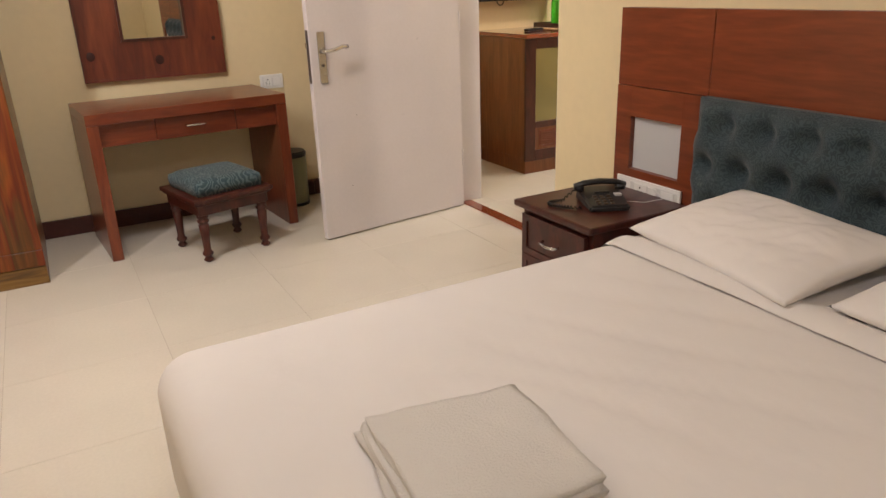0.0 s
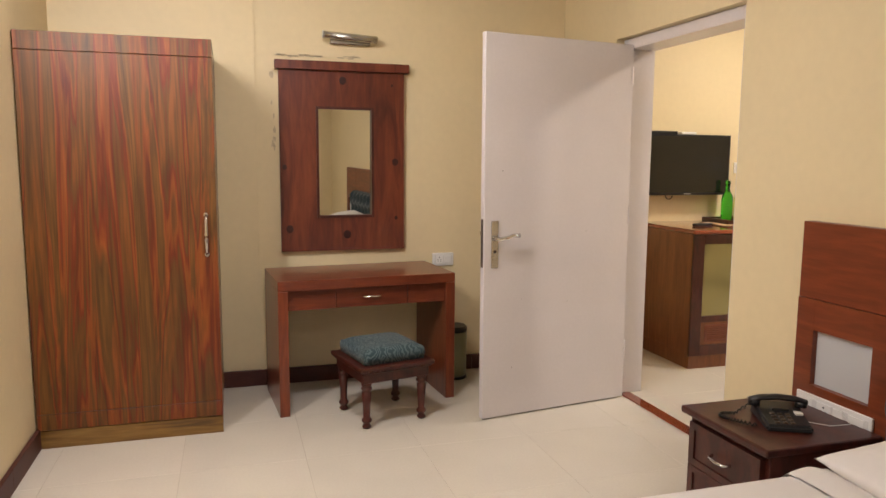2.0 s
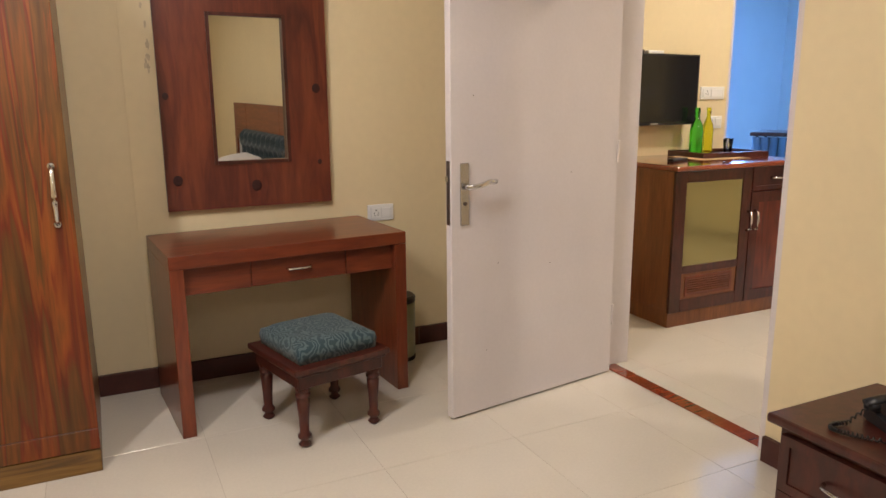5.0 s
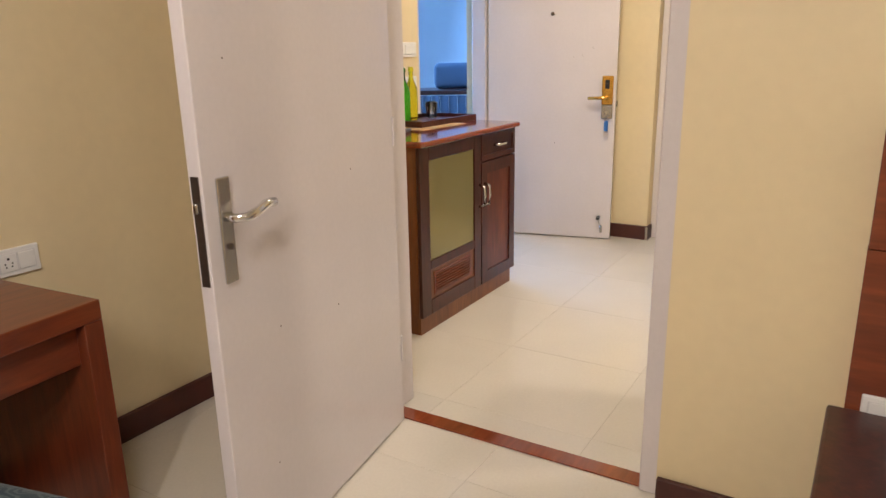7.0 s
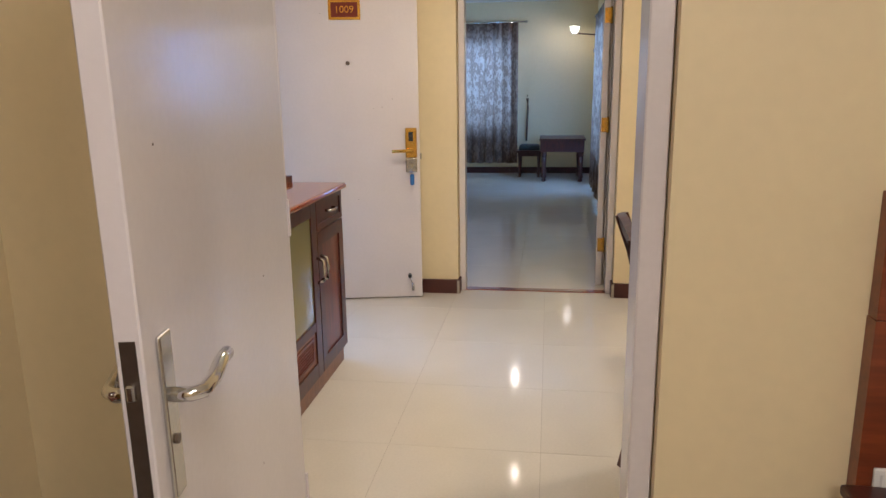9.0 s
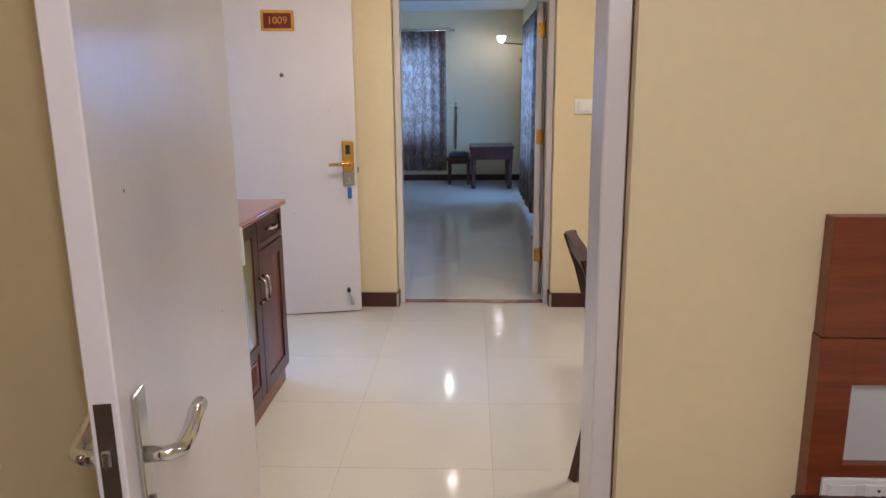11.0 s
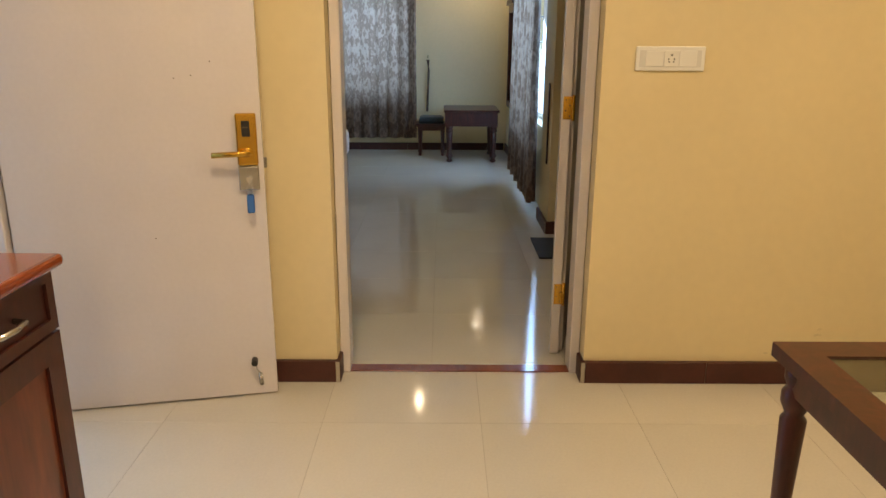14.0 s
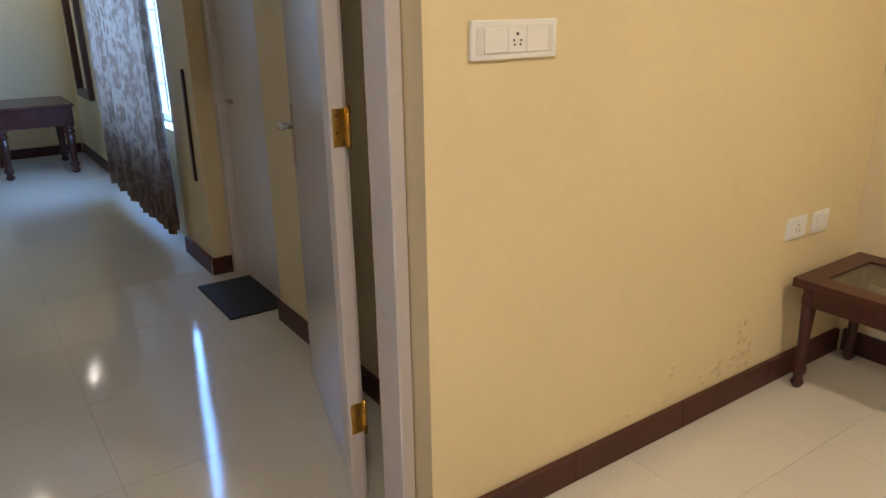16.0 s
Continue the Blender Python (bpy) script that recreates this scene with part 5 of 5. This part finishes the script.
side_cur = curtain("curtain", pose(9.99, 3.27, 0.15), 1.80, 2.15, 11, 0.042, "brown damask curtain drawn across the side window")
far_cur = curtain("curtain", pose(FE - 0.12, 5.02, 0.18, 0, 0, 90), 1.3, 2.24, 8, 0.035, "brown damask curtain over the far window, glowing with daylight")
for m, l in ((pose(10.1, 3.27, 2.31), 2.3), (pose(FE - 0.12, 5.02, 2.43, 0, 0, 90), 1.55)):
    rd = thing("curtain_rod", m, "steel curtain rod with round finials", "curtain rod")
    part("rod", tube(bmesh.new(), [(-l / 2, 0, 0), (l / 2, 0, 0)], 0.012, 10), CHROME, rd, smooth=True)
    for s in (-1, 1):
        part("finial", lathe(bmesh.new(), [(0.008, -0.02), (0.022, -0.008), (0.022, 0.008), (0.008, 0.02)], s * l / 2, 0, 0, 10), CHROME, rd, smooth=True)
        part("bracket", B(s * (l / 2 - 0.08) - 0.008, -0.10, -0.01, s * (l / 2 - 0.08) + 0.008, 0.0, 0.01), CHROME, rd)
tie = thing("curtain_tieback", pose(FE - 0.02, 4.215, 1.04), "brown damask tieback hanging from a wall hook", "curtain tieback")
part("strap", tube(bmesh.new(), [(-0.02, 0.0, 0.19), (-0.03, -0.01, 0.05), (-0.03, 0.0, -0.2), (-0.03, 0.01, -0.5)], 0.03, 8, 0.5), CURTAIN, tie)
part("hook", tube(bmesh.new(), [(0.018, 0, 0.22), (-0.03, 0, 0.22), (-0.035, 0, 0.25)], 0.007, 8), CHROME, tie)


def window(name, along, at, a, b, z0, z1, panes):
    d = thing(name, pose((a + b) / 2, at, 0) if along == "x" else pose(at, (a + b) / 2, 0, 0, 0, 90), "white framed window with daylight behind the panes", "window")
    d["kind"] = "structure"
    w = (b - a) / 2
    part("window_frame", join((-w, -0.03, z0, -w + 0.05, 0.03, z1), (w - 0.05, -0.03, z0, w, 0.03, z1), (-w + 0.05, -0.03, z0, w - 0.05, 0.03, z0 + 0.05), (-w + 0.05, -0.03, z1 - 0.05, w - 0.05, 0.03, z1)), DOORP, d)
    for k in range(1, panes):
        x = -w + 2 * w * k / panes
        part("mullion", B(x - 0.02, -0.025, z0 + 0.051, x + 0.02, 0.025, z1 - 0.051), DOORP, d)
    for z in np.linspace(z0, z1, 7)[1:-1]:
        part("grille_bar", tube(bmesh.new(), [(-w + 0.05, 0.0, z), (w - 0.05, 0.0, z)], 0.007, 6), DOORP, d)
    return d


window("window_1", "x", FS - 0.12, WA + 0.002, WB - 0.002, WZ0 + 0.002, WZ1 - 0.002, 3)
window("window_2", "y", FE + 0.12, GA + 0.002, GB - 0.002, GZ0 + 0.002, GZ1 - 0.002, 3)
structure("backdrop", join((7.0, 1.2, -0.5, 15.4, 1.25, 4.5), (15.4, 1.2, -0.5, 15.45, 8, 4.5)), DAYSKY, "bright outdoor daylight beyond the windows", "backdrop")


def far_dressing():
    d = thing("dressing_table", pose(12.58, 3.65, 0), "dark wooden dressing table with turned legs", "table")
    w, l, h = 0.40, 0.345, 0.65
    part("tabletop", B(-w, -l, h - 0.03, w, l, h, bevel=0.006), DARK, d)
    part("apron", B(-w + 0.03, -l + 0.02, h - 0.20, w - 0.02, l - 0.015, h - 0.031), DARK, d)
    for sx in (-1, 1):
        for sy in (-1, 1):
            part("leg", lathe(bmesh.new(), turned_leg(h - 0.201, 0.042), sx * (w - 0.06), sy * (l - 0.07), 0, 14), DARK, d, smooth=True)
    mr = thing("wall_mirror", pose(12.5, FS + 0.001, 0.66), "tall dark-framed dressing mirror on the wall", "mirror")
    part("frame", join((-0.34, 0, 0, -0.27, 0.05, 1.25), (0.27, 0, 0, 0.34, 0.05, 1.25), (-0.27, 0, 0, 0.27, 0.05, 0.07), (-0.27, 0, 1.16, 0.27, 0.05, 1.25)), DARK, mr)
    part("cornice", B(-0.37, 0, 1.251, 0.37, 0.08, 1.31, bevel=0.006), DARK, mr)
    part("glass", B(-0.27, 0.01, 0.07, 0.27, 0.02, 1.16), MIRROR, mr)
    lm = thing("wall_lamp", pose(12.6, FS + 0.001, 2.16), "lit glass wall lamp above the dressing mirror", "wall lamp")
    part("arm", tube(bmesh.new(), [(0, 0, 0), (0, 0.12, 0.01), (0, 0.36, 0.03)], 0.01, 8), DARK, lm)
    part("shade", lathe(bmesh.new(), [(0.03, 0.0), (0.06, 0.05), (0.07, 0.1)], 0, 0.38, 0.03, 16), GLOW, lm, "glowing frosted glass shade", smooth=True)


far_dressing()
stool(pose(12.93, 4.16, 0), "stool", "dark wooden stool with dark blue padded seat", 0.205, 0.525, DARK, TEAL2)
dm = thing("door_mat", pose(8.235, 3.13, 0.0), "dark grey rubber door mat before the bathroom", "door mat")
part("rubber_sheet", B(-0.27, -0.19, 0.0005, 0.27, 0.21, 0.012, bevel=0.003), MATC, dm)
hb = thing("wall_rail", pose(8.80, FS + 0.072, 0.53), "slim dark wooden strip on the pier", "wall strip")
part("strip", B(-0.018, 0, 0, 0.018, 0.012, 0.62, bevel=0.003), DARK, hb)
b2 = thing("bed", pose(9.9, 5.32, 0), "second bed with dark base and white sheets", "bed")
part("base", B(-0.95, -0.30, 0.05, 0.95, 0.32, 0.3, bevel=0.02), DARK, b2)
part("mattress", B(-0.97, -0.32, 0.301, 0.97, 0.33, 0.58, bevel=0.06, seg=4), SHEET, b2, smooth=True)


def trolley():
    d = thing("housekeeping_trolley", pose(7.05, 6.7, 0, 0, 0, 30), "blue ribbed cloth trolley with dark rails in the corridor", "trolley")
    part("tray_top", B(-0.28, -0.42, 0.96, 0.28, 0.42, 1.0, bevel=0.008), DARK, d)
    for z in (0.20, 0.62):
        part("rail", B(-0.27, -0.41, z, 0.27, 0.41, z + 0.03, bevel=0.005), BLACK, d)
    for k in range(10):
        part("cloth_rib", tube(bmesh.new(), [(-0.25, -0.36 + 0.08 * k, 0.24), (-0.25, -0.36 + 0.08 * k, 0.95)], 0.04, 10), BAGC, d, smooth=True)
    part("side_bag", B(-0.24, -0.40, 0.24, 0.26, 0.40, 0.61, bevel=0.03, seg=3), BAGC, d)
    part("back_pad", B(0.0, -0.36, 1.001, 0.16, 0.14, 1.24, bevel=0.05, seg=4), BAGC, d, smooth=True)
    for sx in (-0.22, 0.22):
        for sy in (-0.36, 0.36):
            part("post", tube(bmesh.new(), [(sx, sy, 0.07), (sx, sy, 0.96)], 0.014, 8), BLACK, d)
            part("castor", tube(bmesh.new(), [(sx - 0.015, sy, 0.035), (sx + 0.015, sy, 0.035)], 0.035, 14), BLACK, d)
    return d


trolley()


# ---- floors: tiles with thin joints ----
def tiled_floor(name, x0, y0, x1, y1, ox, oy, step, label):
    root = structure(name, B(x0, y0, -0.08, x1, y1, -0.0012), GROUT, label, "floor")
    meshes = {}
    nx0, nx1 = math.floor((x0 - ox) / step), math.ceil((x1 - ox) / step)
    ny0, ny1 = math.floor((y0 - oy) / step), math.ceil((y1 - oy) / step)
    for i in range(nx0, nx1):
        for j in range(ny0, ny1):
            a, b = max(x0, ox + i * step + 0.0007), min(x1, ox + (i + 1) * step - 0.0007)
            c, e = max(y0, oy + j * step + 0.0007), min(y1, oy + (j + 1) * step - 0.0007)
            if b - a < 0.01 or e - c < 0.01:
                continue
            key = (round(b - a, 4), round(e - c, 4))
            if key not in meshes:
                bm = B(-key[0] / 2, -key[1] / 2, -0.008, key[0] / 2, key[1] / 2, 0.0)
                top = [ed for ed in bm.edges if all(abs(v.co.z) < 1e-6 for v in ed.verts)]
                bmesh.ops.bevel(bm, geom=top, offset=0.0006, segments=1, affect="EDGES")
                me = bpy.data.meshes.new("floor_tile")
                bm.to_mesh(me)
                bm.free()
                me.materials.append(TILE)
                meshes[key] = me
            t = new("floor_tile", meshes[key])
            t.location = ((a + b) / 2, (c + e) / 2, 0)
            t.parent = root
    return root


tiled_floor("floor_bedroom", XW, YB, 3.035, YN, 0.525, 4.13, 0.565, "glossy cream vitrified tile floor")
tiled_floor("floor_sitting", 3.035, SS, 6.235, SN + 0.1, 5.70 - 0.6, 5.10, 0.62, "glossy cream vitrified tile floor")
tiled_floor("floor_far", 6.235, FS - 0.2, FE, FN, 6.9, 4.06, 0.62, "glossy cream vitrified tile floor in the second bedroom")
tiled_floor("floor_corridor", 2.9, SN + 0.1, 6.235, 9.0, 5.1, 6.3, 0.60, "glossy tile floor of the corridor")
structure("floor_corridor_far", B(6.236, FN, -0.08, 9.6, 9.0, 0.0), TILE, "glossy tile floor of the corridor", "floor")
